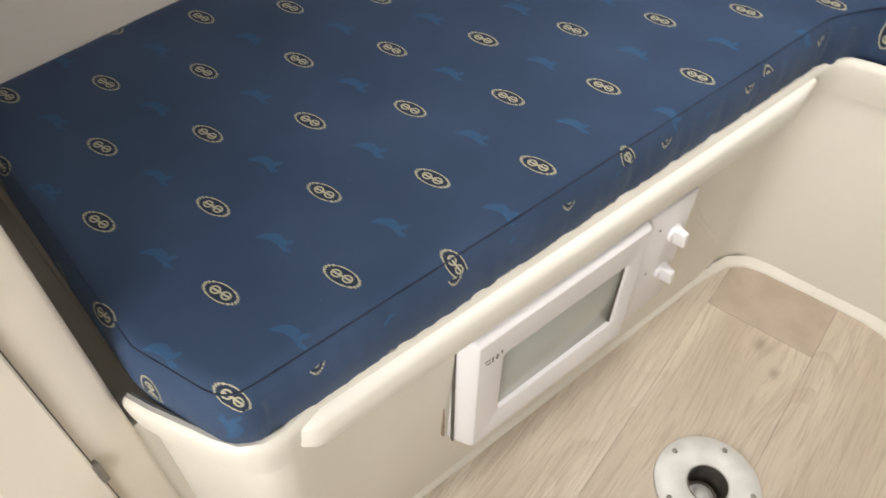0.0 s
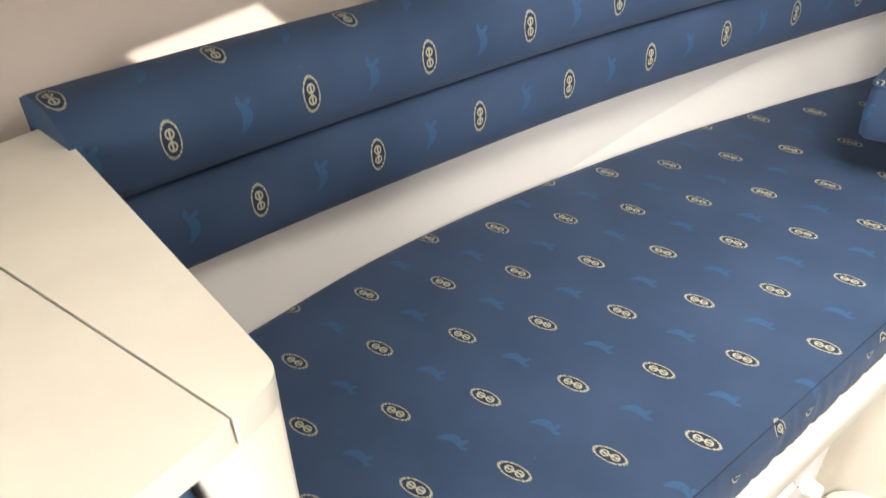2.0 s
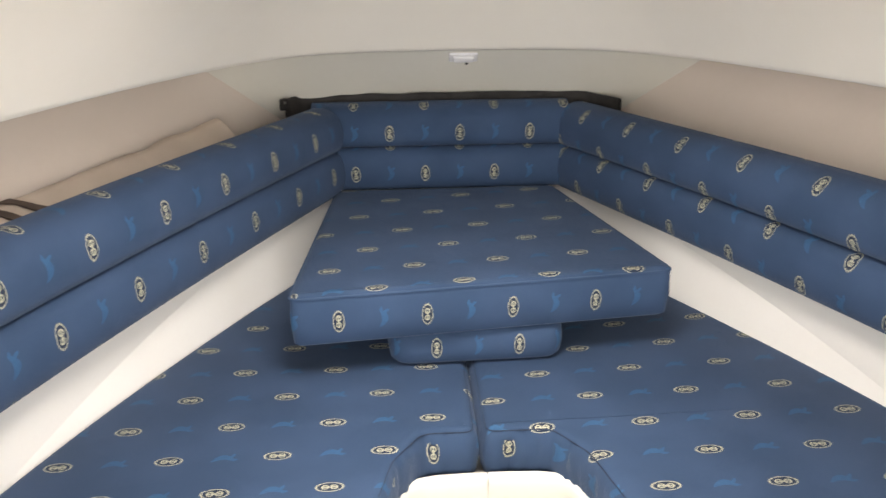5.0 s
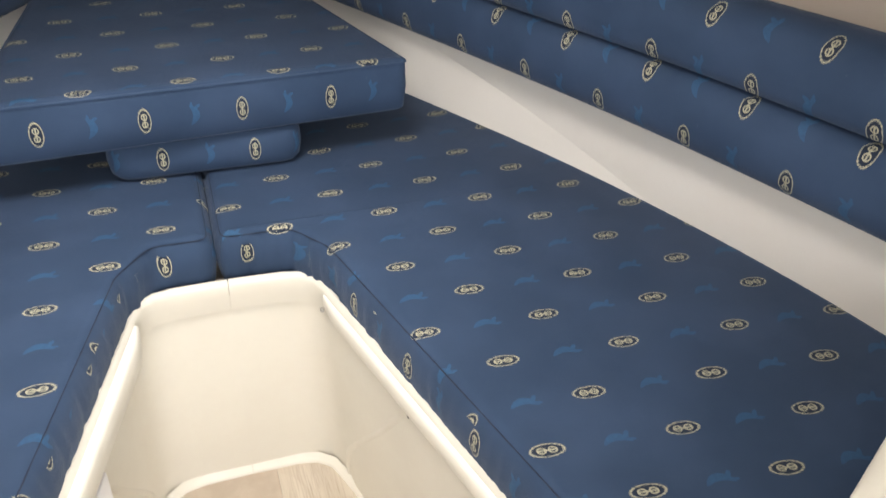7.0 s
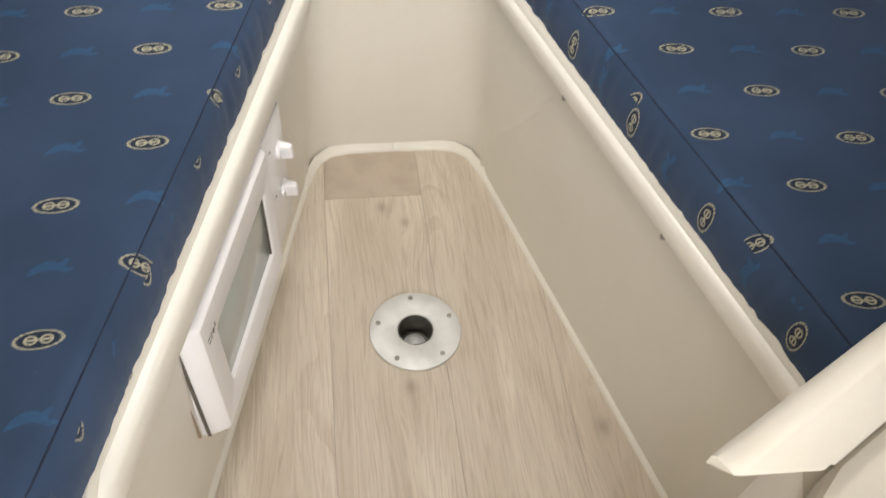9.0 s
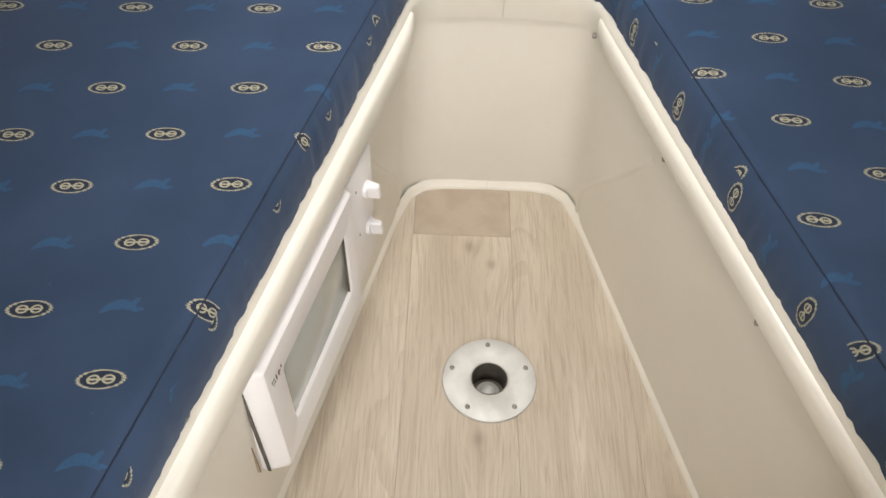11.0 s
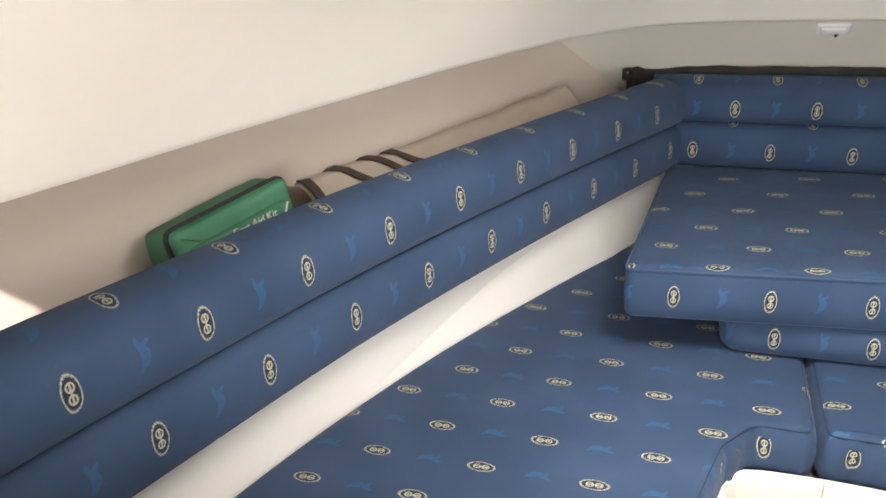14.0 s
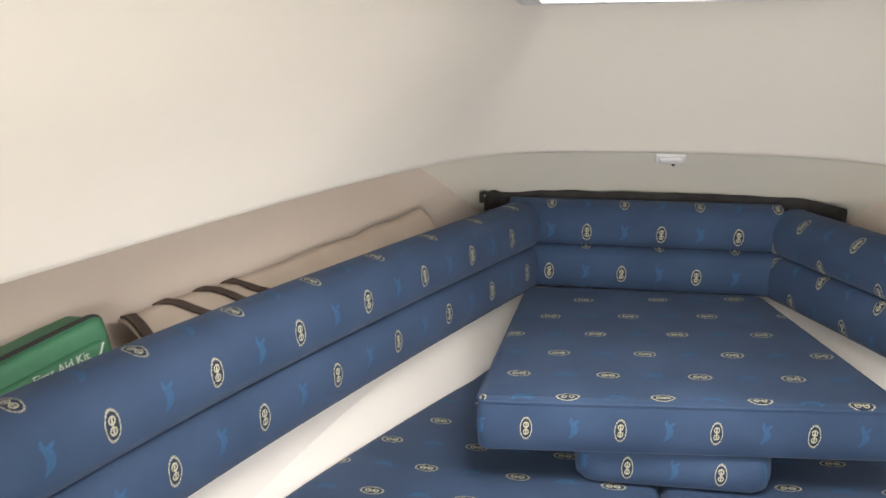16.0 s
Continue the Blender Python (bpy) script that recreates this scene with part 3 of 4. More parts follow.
# sole planks; the middle one is cut out round the table socket
PLANKS = ((-0.62, -0.3360, -0.75, 1.16), (-0.3355, -0.1455, -0.75, 1.16), (-0.1450, 0.0455, -0.75, 0.9215), (-0.1450, 0.0455, 0.9220, 1.16), (0.0460, 0.2365, -0.75, 1.16), (0.2370, 0.62, -0.75, 1.16))
for i, (x0, x1, y0, y1) in enumerate(PLANKS):
    if i == 2:
        bm = bmesh.new()
        corners = [bm.verts.new((x, y, 0)) for x, y in ((x0, y0), (x1, y0), (x1, y1), (x0, y1))]
        hole = [bm.verts.new((0.0305 * math.cos(k * math.pi / 18), 0.603 + 0.0305 * math.sin(k * math.pi / 18), 0)) for k in range(36)]
        rims = [bm.edges.new((loop[k], loop[(k + 1) % len(loop)])) for loop in (corners, hole) for k in range(len(loop))]
        bmesh.ops.triangle_fill(bm, use_beauty=True, edges=rims)
        bmesh.ops.recalc_face_normals(bm, faces=bm.faces)
        if bm.faces[:][0].normal.z < 0:
            bmesh.ops.reverse_faces(bm, faces=bm.faces)
        bmesh.ops.solidify(bm, geom=bm.faces[:], thickness=0.006)
    else:
        bm = block(x1 - x0, y1 - y0, 0.006, 0.0, 1, pose((x0 + x1) / 2, (y0 + y1) / 2, -0.003))
    part("plank", bm, DARKWOOD if i == 3 else WOOD, floor, "darker oak offcut" if i == 3 else "")

# ---- cushions ----
def puffy(z0, z1, r=0.022, bulge=0.006):
    """Levels of an upholstered slab with soft upper and lower edges; the first four are its side."""
    return [(-0.012, z0), (0.0, z0 + 0.012), (bulge, (z0 + z1) / 2), (bulge * 0.5, z1 - r), (-0.10 * r, z1 - 0.55 * r), (-0.30 * r, z1 - 0.24 * r), (-0.60 * r, z1 - 0.07 * r), (-1.0 * r, z1)]


PORT_UV = ((6.2021, 0.4536, 3.6631, -0.419, -0.1184, 0), (-0.6631, 7.0979, -5.6445, 0.5136, -0.6348, 0))
STAR_UV = ((7.238, 0.2027, -0.5284, -0.9487, -0.2364, -0.8867), (1.7434, 7.617, -7.3848, -1.4831, -0.7191, -0.3648))
TABLE_UV = ((7.3612, 0.3386, 0.6058, -1.0837, 0.0509, 0.0016), (-0.2052, 6.6283, -7.3958, -0.3006, -0.7251, 0.5497))


def bunk_outline(sign, seam):
    shift = 0.0 if sign < 0 else 0.014
    hull = smooth_line([(x - 0.006 + shift, y) for x, y in HULL if 0.25 < y < 1.85], 0.05)
    loop = [(p.x, p.y, 0.0) for p in hull] + [(0.345, 1.98, 0.05), (seam, 1.98, 0.025), (seam, 1.070, 0.026), (0.108, 1.070, 0.03), (0.155, 1.0, 0.06)]
    loop += [(well_x(0.122) - 0.010, 0.121, 0.042), (0.47, 0.108, 0.03), (0.56, 0.126, 0.04), (0.905, 0.200, 0.04)]
    line = dense(rounded(loop, 0.0), 0.007)
    if sign < 0:
        line = [Vector((-p.x, p.y)) for p in line][::-1]
    return line


def gathers(p, l, k):
    """Small folds of the cover where it is pulled over the edge of the foot well."""
    inside = abs(p.x) < well_x(p.y) + 0.02 and p.y < 1.12
    if not inside:
        return 0.0
    fold = noise.noise((l * 38.0, k * 0.35, 3.0)) + 0.35 * noise.noise((l * 95.0, k * 0.5, 9.0))
    return -abs(fold) * (0.75 + 1.2 * math.exp(-(((p.y - 1.05) / 0.07) ** 2))) * (0.0, 0.006, 0.0085, 0.0065, 0.0045, 0.0025, 0.001, 0.0)[k]


def boxing(sign, start, z0, y0, pitch, x0):
    """Repeats on the side band of a bunk cushion: along the foot well by y, across its head by x, elsewhere by length."""
    def repeats(l, z, p):
        if abs(p.x) < well_x(p.y) + 0.02 and 0.15 < p.y < 1.03:
            return (z - z0) / 0.172, (p.y - y0) / pitch
        if abs(p.x) < 0.16 and 1.03 <= p.y < 1.2:
            return (z - 0.500) / 0.172, (sign * p.x - x0) / 0.165
        return (z - 0.492) / 0.172, (l - start) / 0.172
    return repeats


for sign, seam, uv, band in ((-1, 0.016, PORT_UV, boxing(-1, 0.03, 0.527, 0.206, 0.154, 0.093)), (1, -0.008, STAR_UV, boxing(1, 0.05, 0.490, 0.254, 0.160, 0.038))):
    side = "port" if sign < 0 else "starboard"
    outline = bunk_outline(sign, seam)
    mesh = slab(outline, puffy(BUNK_Z + 0.004, CUSHION_Z), uv, 3, band, gathers, 0.06)
    cushion = tagged(part("bunk_cushion", mesh, FABRIC, smooth=60), f"navy {side} bunk cushion with pale oval badges", "cushion", "berth cushions")
    stitched = [p - q * 0.0068 for p, q in zip(outline, normals(outline))]
    part("seam", sweep(stitched + stitched[:1], [(-0.0006, 0.5310), (0.0006, 0.5310), (0.0006, 0.5332), (-0.0006, 0.5332)]), THREAD, cushion, "dark stitched seam round the cushion top")

# backrest bolsters: two padded rolls in one cover
ROLLS = [(-0.002, 0.715), (-0.03, 0.703), (-0.060, 0.700), (-0.083, 0.707), (-0.096, 0.723), (-0.102, 0.746), (-0.103, 0.770), (-0.099, 0.796), (-0.090, 0.814), (-0.066, 0.8205),
         (-0.091, 0.827), (-0.101, 0.842), (-0.105, 0.866), (-0.102, 0.892), (-0.092, 0.914), (-0.074, 0.928), (-0.05, 0.935), (-0.022, 0.934), (-0.002, 0.925)]


SEAM_K = 9
SEAMLINE = [(0.885, 0.0), (0.876, 0.165), (0.858, 0.27), (0.798, 0.53), (0.690, 0.925), (0.522, 1.40), (0.30, 1.965), (0.25, 2.09)]


def roll_arc(k):
    return sum(math.hypot(a[0] - b[0], a[1] - b[1]) for a, b in zip(ROLLS[:k], ROLLS[1:k + 1]))


def bolster(line, sign, start, step, label, lift, bow_shift=0.0, drop=0.0):
    """Two rolls of one backrest along the line of the seam between them."""
    thing_ob = thing("bolster", (*line[len(line) // 2], 0.69), label, "bolster", "backrest bolsters")
    for name, part_of, middle, u0 in (("lower_roll", ROLLS[:SEAM_K + 1] + [(-0.002, 0.8205)], 6, 0.0), ("upper_roll", [(-0.002, 0.821)] + ROLLS[SEAM_K:], 12, 0.5)):
        base = roll_arc(middle) - (0.0 if u0 == 0 else roll_arc(SEAM_K) - 0.076) - drop
        bm = sweep(line, [(sign * (o + 0.078), z) for o, z in part_of], uv=lambda a, l: ((a - base) / 0.172 + u0, (l - start + bow_shift * math.sin(math.pi * min(l, 1.7) / 1.7)) / step), lift=lift)
        part(name, bm, FABRIC, thing_ob, smooth=50)
    return thing_ob


def seam_path(sign, y1):
    return [p for p in smooth_line([(sign * x, y) for x, y in SEAMLINE], 0.02) if 0.165 <= p.y <= y1]


bolster(seam_path(-1, 1.945), -1, 0.194, 0.179, "long navy port bolster with two padded rolls", lambda l: 0.004 * l, 0.036)
bolster(seam_path(1, 1.97), 1, 0.18, 0.179, "long navy starboard bolster with two padded rolls", lambda l: 0.004 * l, drop=0.043)
bolster([Vector((-0.37 + 0.02 * k, 1.965)) for k in range(35)], -1, 0.111, 0.185, "short navy bow bolster with two padded rolls", lambda l: 0.012, drop=0.017)

# infill cushion laid over the bow and the folded one under it
top = dense(rounded([(-0.345, 1.238, 0.018), (0.392, 1.328, 0.018), (0.268, 1.956, 0.02), (-0.312, 1.948, 0.02)], 0.02), 0.02)
levels = [(-0.010, 0.618), (0.0, 0.626), (0.004, 0.668), (0.002, 0.708), (0.001, 0.7165), (-0.004, 0.7205), (-0.010, 0.7225), (-0.015, 0.7235)]
mesh = slab(top, levels, TABLE_UV, 4, lambda l, z, p: ((z - 0.668) / 0.172, (l - 0.265) / 0.166), grid=0.05)
infill = tagged(part("infill_cushion", mesh, FABRIC, smooth=50), "flat navy infill cushion resting across the bow", "cushion", "berth cushions")
piping = [p + q * 0.001 for p, q in zip(top, normals(top))]
seam_line = sweep(piping + piping[:1], [(-0.001, 0.7140), (0.0028, 0.7150), (0.0034, 0.7168), (0.0020, 0.7186), (-0.001, 0.7186)], uv=lambda a, l: (0.25, 0.25))
part("piping", seam_line, FABRIC, infill)

under = dense(rounded([(-0.172, 1.290, 0.05), (0.182, 1.302, 0.05), (0.182, 1.86, 0.04), (-0.172, 1.86, 0.04)], 0.04, 8), 0.02)
levels = [(-0.030, 0.5385), (-0.014, 0.542), (-0.004, 0.552), (0.0, 0.575), (-0.002, 0.600), (-0.008, 0.612), (-0.02, 0.617)]
mesh = slab(under, levels, TABLE_UV, 6, lambda l, z, p: ((z - 0.580) / 0.172, (l - 0.128) / 0.164))
tagged(part("folded_cushion", mesh, FABRIC, smooth=60), "small rounded navy cushion wedged under the infill cushion", "cushion", "berth cushions")

# ---- port galley unit ----
unit = thing("galley_cabinet", (-0.70, -0.3, 0.0), "cream moulded cabinet with a worktop, open niche and door", "cabinet")


def fore_y(x):
    return 0.080 - (x + 0.472) * 0.223


def prism(points, z0, z1, bevel=0.0):
    bm = slab([Vector(p) for p in points], [(0.0, z0), (0.0, z1)])
    if bevel:
        bmesh.ops.bevel(bm, geom=bm.edges[:], offset=bevel, segments=2, profile=0.5, affect="EDGES")
    return bm


FACE = -0.482
part("side_panel", prism([(-0.905, fore_y(-0.905) - 0.022), (-0.905, fore_y(-0.905) - 0.045), (FACE - 0.03, 0.027), (FACE, 0.027), (FACE, 0.083)], 0.0, 0.877, 0.005), FASCIA, unit)
part("front_panel", box_between(FACE - 0.02, FACE, -0.74, 0.0265, 0.0, 0.776, 0.004), FASCIA, unit)
part("niche_shelf", box_between(-0.80, FACE - 0.003, -0.74, 0.026, 0.764, 0.7775, 0.003), FASCIA, unit)
part("niche_back", box_between(-0.82, -0.80, -0.74, 0.06, 0.70, 0.877), FASCIA, unit)


AISLE = -0.467
front = rounded([(AISLE - 0.004, 0.0398, 0.002), (AISLE - 0.010, 0.083, 0.026), (-0.925, fore_y(-0.925) + 0.004, 0.003), (-0.925, 0.028, 0.003)], 0.003, 6)
lid = rounded([(AISLE, -0.74, 0.003), (AISLE - 0.004, 0.0380, 0.002), (-0.925, 0.025, 0.003), (-0.925, -0.74, 0.003)], 0.003, 3)


def top_slab(points, z0, z1, soft):
    """A worktop piece whose edges are rounded only where soft(x, y) says so."""
    line = dense(points, 0.03)
    bm = slab(line, [(0.0, z0), (0.0, z1)])
    rim = [e for e in bm.edges if abs(e.verts[0].co.z - e.verts[1].co.z) < 1e-6 and all(soft(v.co.x, v.co.y) for v in e.verts)]
    bmesh.ops.bevel(bm, geom=rim, offset=0.0115, segments=5, profile=0.5, affect="EDGES", clamp_overlap=True)
    return bm


part("worktop_strip", top_slab(front, 0.876, 0.900, lambda x, y: y > fore_y(x) - 0.06 and (y > 0.0395 and x > -0.49 or y > fore_y(x) - 0.01) and x > -0.90), COUNTER, unit)
part("worktop_lid", top_slab(lid, 0.876, 0.900, lambda x, y: x > AISLE - 0.006), COUNTER, unit)
part("lid_gap", box_between(-0.92, AISLE - 0.012, 0.026, 0.0395, 0.879, 0.8965), GAPDARK, unit)


def plate(y0, y1, z0, z1, radius, depth, soft=0.0):
    """A flat plate with round corners that faces +x, its back at x = 0."""
    line = rounded([(y0, z0), (y1, z0), (y1, z1), (y0, z1)], radius, 6)
    bm = slab(line, [(0.0, 0.0), (0.0, depth - soft), (-soft, depth)] if soft else [(0.0, 0.0), (0.0, depth)])
    return at(bm, Matrix(((0, 0, 1, 0), (1, 0, 0, 0), (0, 1, 0, 0), (0, 0, 0, 1))))


part("door_gap", at(plate(-0.502, 0.0356, 0.088, 0.738, 0.040, 0.0015), pose(FACE, 0, 0)), GAPDARK, unit)
door = part("door", at(plate(-0.50, 0.0340, 0.09, 0.736, 0.038, 0.007, 0.002), pose(FACE, 0, 0)), FASCIA, unit)
for z in (0.668, 0.405):
    part("hinge", block(0.010, 0.007, 0.034, 0.002, 2, pose(FACE + 0.004, 0.0360, z)), STEEL, door, "small steel hinge")

stove = thing("portable_stove", (-0.61, -0.14, 0.7775), "blue moulded portable stove with a clear knob in the niche", "stove")
body = rounded([(-0.70, -0.33, 0.05), (-0.500, -0.33, 0.05), (-0.500, 0.0255, 0.026), (-0.70, 0.0255, 0.05)], 0.05, 8)
part("housing", slab(dense(body, 0.02), [(-0.016, 0.7778), (-0.006, 0.780), (0.0, 0.788), (0.002, 0.800), (-0.003, 0.822), (-0.012, 0.842), (-0.026, 0.856), (-0.045, 0.863), (-0.058, 0.865)]), BLUE, stove, smooth=70)
tilt = pose(-0.5005, -0.014, 0.808, 0, 76, 0)
part("dial_ring", at(lathe([(0.0262, -0.004), (0.0262, 0.0014), (0.0250, 0.0016), (0.0250, -0.004)], 40, True), tilt), BLACK, stove)
dial = part("dial", at(disc(0.0225, 0.007, 32, 0.0015), tilt @ pose(0, 0, 0.001)), BLUE, stove)
grip = block(0.010, 0.040, 0.016, 0.004, 3, tilt @ pose(0.006, 0.004, 0.011, 0, 0, -100))
part("knob_grip", grip, TAPBLUE, dial, "clear blue knob grip")
arc = bmesh.new()
for k in range(14):
    a0, a1 = math.radians(200 - k * 9), math.radians(200 - (k + 1) * 9)
    w0, w1 = 0.002 + 0.0005 * k, 0.002 + 0.0005 * (k + 1)
    quad = [arc.verts.new((r * math.cos(a), r * math.sin(a), 0.0)) for r, a in ((0.0285, a0), (0.0285 + 0.8 * w0, a0), (0.0285 + 0.8 * w1, a1), (0.0285, a1))]
    arc.faces.new(quad)
bmesh.ops.remove_doubles(arc, verts=arc.verts, dist=0.0002)
bmesh.ops.solidify(arc, geom=arc.faces[:], thickness=0.001)
part("scale_mark", at(arc, tilt @ pose(0, 0, 0.003, 0, 0, 170)), PALE, stove, "pale flow scale")
part("lever_mark", block(0.002, 0.004, 0.034, 0.0008, 1, pose(-0.4985, -0.070, 0.806, 20, 0, 0)), PALE, stove)
part("spark_button", disc(0.004, 0.006, 16, 0.001, None, pose(-0.5090, -0.006, 0.838, 0, 76, 0)), PALE, stove)

# ---- starboard unit ----
DX, DY = 0.888, 0.460


def star(s, d):
    """A plan point s along the forward edge from its corner, d aft of it."""
    return (0.140 + DX * s + DY * d, 0.096 + DY * s - DX * d)


low = thing("side_cabinet", (0.55, -0.3, 0.0), "low cream moulded cabinet beside the companionway", "cabinet")
bm = bmesh.new()
section = ((0.0, 0.560), (0.0, 0.630), (0.003, 0.636), (0.008, 0.638), (0.019, 0.638), (0.022, 0.635), (0.050, 0.606), (0.052, 0.600), (0.052, 0.560))
ends = [[bm.verts.new((*star(s0 + (2.2 * max(0.0, d - 0.020) if s0 < 0.1 else 0.0), d), z)) for d, z in section] for s0 in (-0.018, -0.012, 0.76)]
for v in ends[0]:
    v.co.z = min(v.co.z, 0.634)
for v in ends[0] + ends[1]:
    v.co.z = max(v.co.z, 0.618)
for a, b in zip(ends, ends[1:]):
    for k in range(len(section)):
        m = (k + 1) % len(section)
        bm.faces.new((a[k], b[k], b[m], a[m]))
bm.faces.new(ends[0])
bm.faces.new(ends[-1][::-1])
bmesh.ops.recalc_face_normals(bm, faces=bm.faces)
part("fiddle_rail", bm, COUNTER, low, "raised cream fiddle rail", smooth=50)
lidline = rounded([star(0.072, 0.0528) + (0.003,), (0.165, 0.030, 0.01), (0.155, -0.74, 0.003), (0.90, -0.74, 0.003), star(0.75, 0.0528) + (0.003,)], 0.003, 3)
part("worktop_lid", slab(dense(lidline, 0.04), [(0.0, 0.565), (0.0, 0.600), (-0.003, 0.603)]), COUNTER, low)
inset = [star(0.10, 0.02), (0.19, 0.02), (0.19, -0.74), (0.88, -0.74), star(0.74, 0.02)]
part("body", prism(inset, 0.0, 0.566), FASCIA, low)

# ---- fittings in the foot well ----
socket = thing("table_socket", (0.0, 0.603, 0.0), "cast aluminium table pedestal socket screwed to the sole", "table base")
part("flange", at(lathe([(0.030, 0.0005), (0.0785, 0.0005), (0.0795, 0.002), (0.0785, 0.0045), (0.070, 0.0062), (0.034, 0.0068), (0.031, 0.0055)], 56, True), pose(0, 0.603, 0)), METAL, socket)
part("cup", at(lathe([(0.0302, 0.0050), (0.0290, 0.0052), (0.0285, -0.045), (0.004, -0.047), (0.004, -0.049), (0.0302, -0.049)], 40, True), pose(0, 0.603, 0)), HOLE, socket, "dark hollow socket")
part("cup_step", at(lathe([(0.020, -0.0465), (0.020, -0.040), (0.014, -0.038), (0.008, -0.042), (0.003, -0.043)], 32), pose(0.0, 0.603, 0)), METAL, socket)
for k in range(5):
    a = math.radians(92 - 72 * k)
    part("screw", at(lathe([(0.0001, 0.0050), (0.0042, 0.0050), (0.0042, 0.0072), (0.0028, 0.0086), (0.0001, 0.0089)], 14), pose(0.0655 * math.cos(a), 0.603 + 0.0655 * math.sin(a), 0)), STEEL, socket)

# appliance panel on the port wall of the well; local x along the wall to the bow, y out of the wall, z up
WALL = Matrix(((0.2334, 0.9724, 0, -0.158), (0.9724, -0.2334, 0, 1.0), (0, 0, 1, 0), (0, 0, 0, 1)))
panel = thing("control_panel", (-0.26, 0.56, 0.10), "white plastic appliance front with a grey window and two knobs", "panel")


def on_wall(s0, s1, z0, z1, d0, d1, bevel=0.003):
    bm = block(s1 - s0, d1 - d0, z1 - z0, bevel, 2, pose((s0 + s1) / 2, (d0 + d1) / 2, (z0 + z1) / 2))
    at(bm, WALL)
    bmesh.ops.recalc_face_normals(bm, faces=bm.faces)
    return bm


W0, W1, Z0, Z1 = -0.590, -0.378, 0.209, 0.334
casing_bm = bmesh.new()
outer_loop = rounded([(-0.636, 0.152), (-0.3455, 0.152), (-0.3455, 0.390), (-0.636, 0.390)], 0.006, 4)
inner_loop = rounded([(W0, Z0), (W1, Z0), (W1, Z1), (W0, Z1)], 0.004, 4)


def wall_loop(points, d, off):
    grown = [p + q * off for p, q in zip(points, normals(points))]
    return [casing_bm.verts.new(WALL @ Vector((p.x, d, p.y))) for p in grown]


loops = [wall_loop(outer_loop, 0.004, 0.010), wall_loop(outer_loop, 0.010, 0.010), wall_loop(outer_loop, 0.027, 0.001), wall_loop(outer_loop, 0.0300, -0.003),
         wall_loop(inner_loop, 0.0300, 0.007), wall_loop(inner_loop, 0.0285, 0.003), wall_loop(inner_loop, 0.0240, 0.0), wall_loop(inner_loop, 0.0200, 0.0)]
for la, lb in zip(loops, loops[1:]):
    for k in range(len(la)):
        m = (k + 1) % len(la)
        casing_bm.faces.new((la[k], la[m], lb[m], lb[k]))
bmesh.ops.recalc_face_normals(casing_bm, faces=casing_bm.faces)
part("casing", casing_bm, PLASTIC, panel, smooth=30)
part("window", on_wall(W0 - 0.002, W1 + 0.002, Z0 - 0.002, Z1 + 0.002, 0.006, 0.0235, 0.001), PANE, panel, "flat grey window")
# thin dark line along the forward edge of the window
part("window_edge_line", on_wall(W1 - 0.0025, W1 - 0.0002, Z0, Z1, 0.0236, 0.0262, 0.0), GAPDARK, panel, "dark line at the window edge")
part("back_frame", on_wall(-0.648, -0.238, 0.148, 0.394, -0.020, 0.006, 0.002), PLASTIC, panel)
part("side_gap", on_wall(-0.6492, -0.6475, 0.150, 0.392, 0.002, 0.0066, 0.0), GAPDARK, panel, "dark gap at the hinge side")
knobs = part("knob_panel", on_wall(-0.3435, -0.242, 0.160, 0.390, 0.002, 0.022, 0.005), PLASTIC, panel)
for z in (0.324, 0.244):
    base = part("knob", at(disc(0.0140, 0.006, 24, 0.0015), WALL @ pose(-0.275, 0.0245, z, 90, 0, 0)), PLASTIC, knobs)
    grip_bm = block(0.014, 0.020, 0.031, 0.004, 3)
    for v in grip_bm.verts:
        if v.co.y > 0:
            v.co.x *= 0.72
    part("grip", at(grip_bm, WALL @ pose(-0.275, 0.0345, z, 0, -12, 0)), PLASTIC, base)
for s0, z in ((-0.312, 0.352), (-0.312, 0.262)):
    part("mark", on_wall(s0 - 0.0015, s0 + 0.0015, z - 0.002, z + 0.002, 0.0215, 0.0224, 0.0), GAPDARK, knobs)
for s0, s1, z0, z1 in ((-0.624, -0.616, 0.350, 0.352), (-0.622, -0.615, 0.343, 0.345), (-0.613, -0.611, 0.342, 0.353), (-0.608, -0.601, 0.3465, 0.3485), (-0.606, -0.604, 0.342, 0.352), (-0.599, -0.597, 0.347, 0.3535)):
    part("mark", on_wall(s0, s1, z0, z1, 0.0295, 0.0303, 0.0), GAPDARK, panel)
part("sealant_stain", on_wall(-0.660, -0.657, 0.165, 0.262, -0.010, -0.0010, 0.0005), STAIN, panel, "brown smear of old sealant")

# screws along the edge strips
for sign, ys in ((1, (0.155, 0.454, 0.719, 1.0)), (-1, (0.22, 0.48, 0.73))):
    for y in ys:
        x = sign * (well_x(y) - 0.010)
        s = tagged(part("screw", disc(0.0042, 0.006, 14, 0.001, None, pose(x - sign * 0.003, y, 0.396 if sign < 0 else 0.410, 0, 90, 0)), STEEL), "small dull steel screw below the edge strip", "screw", "edge strip screws")

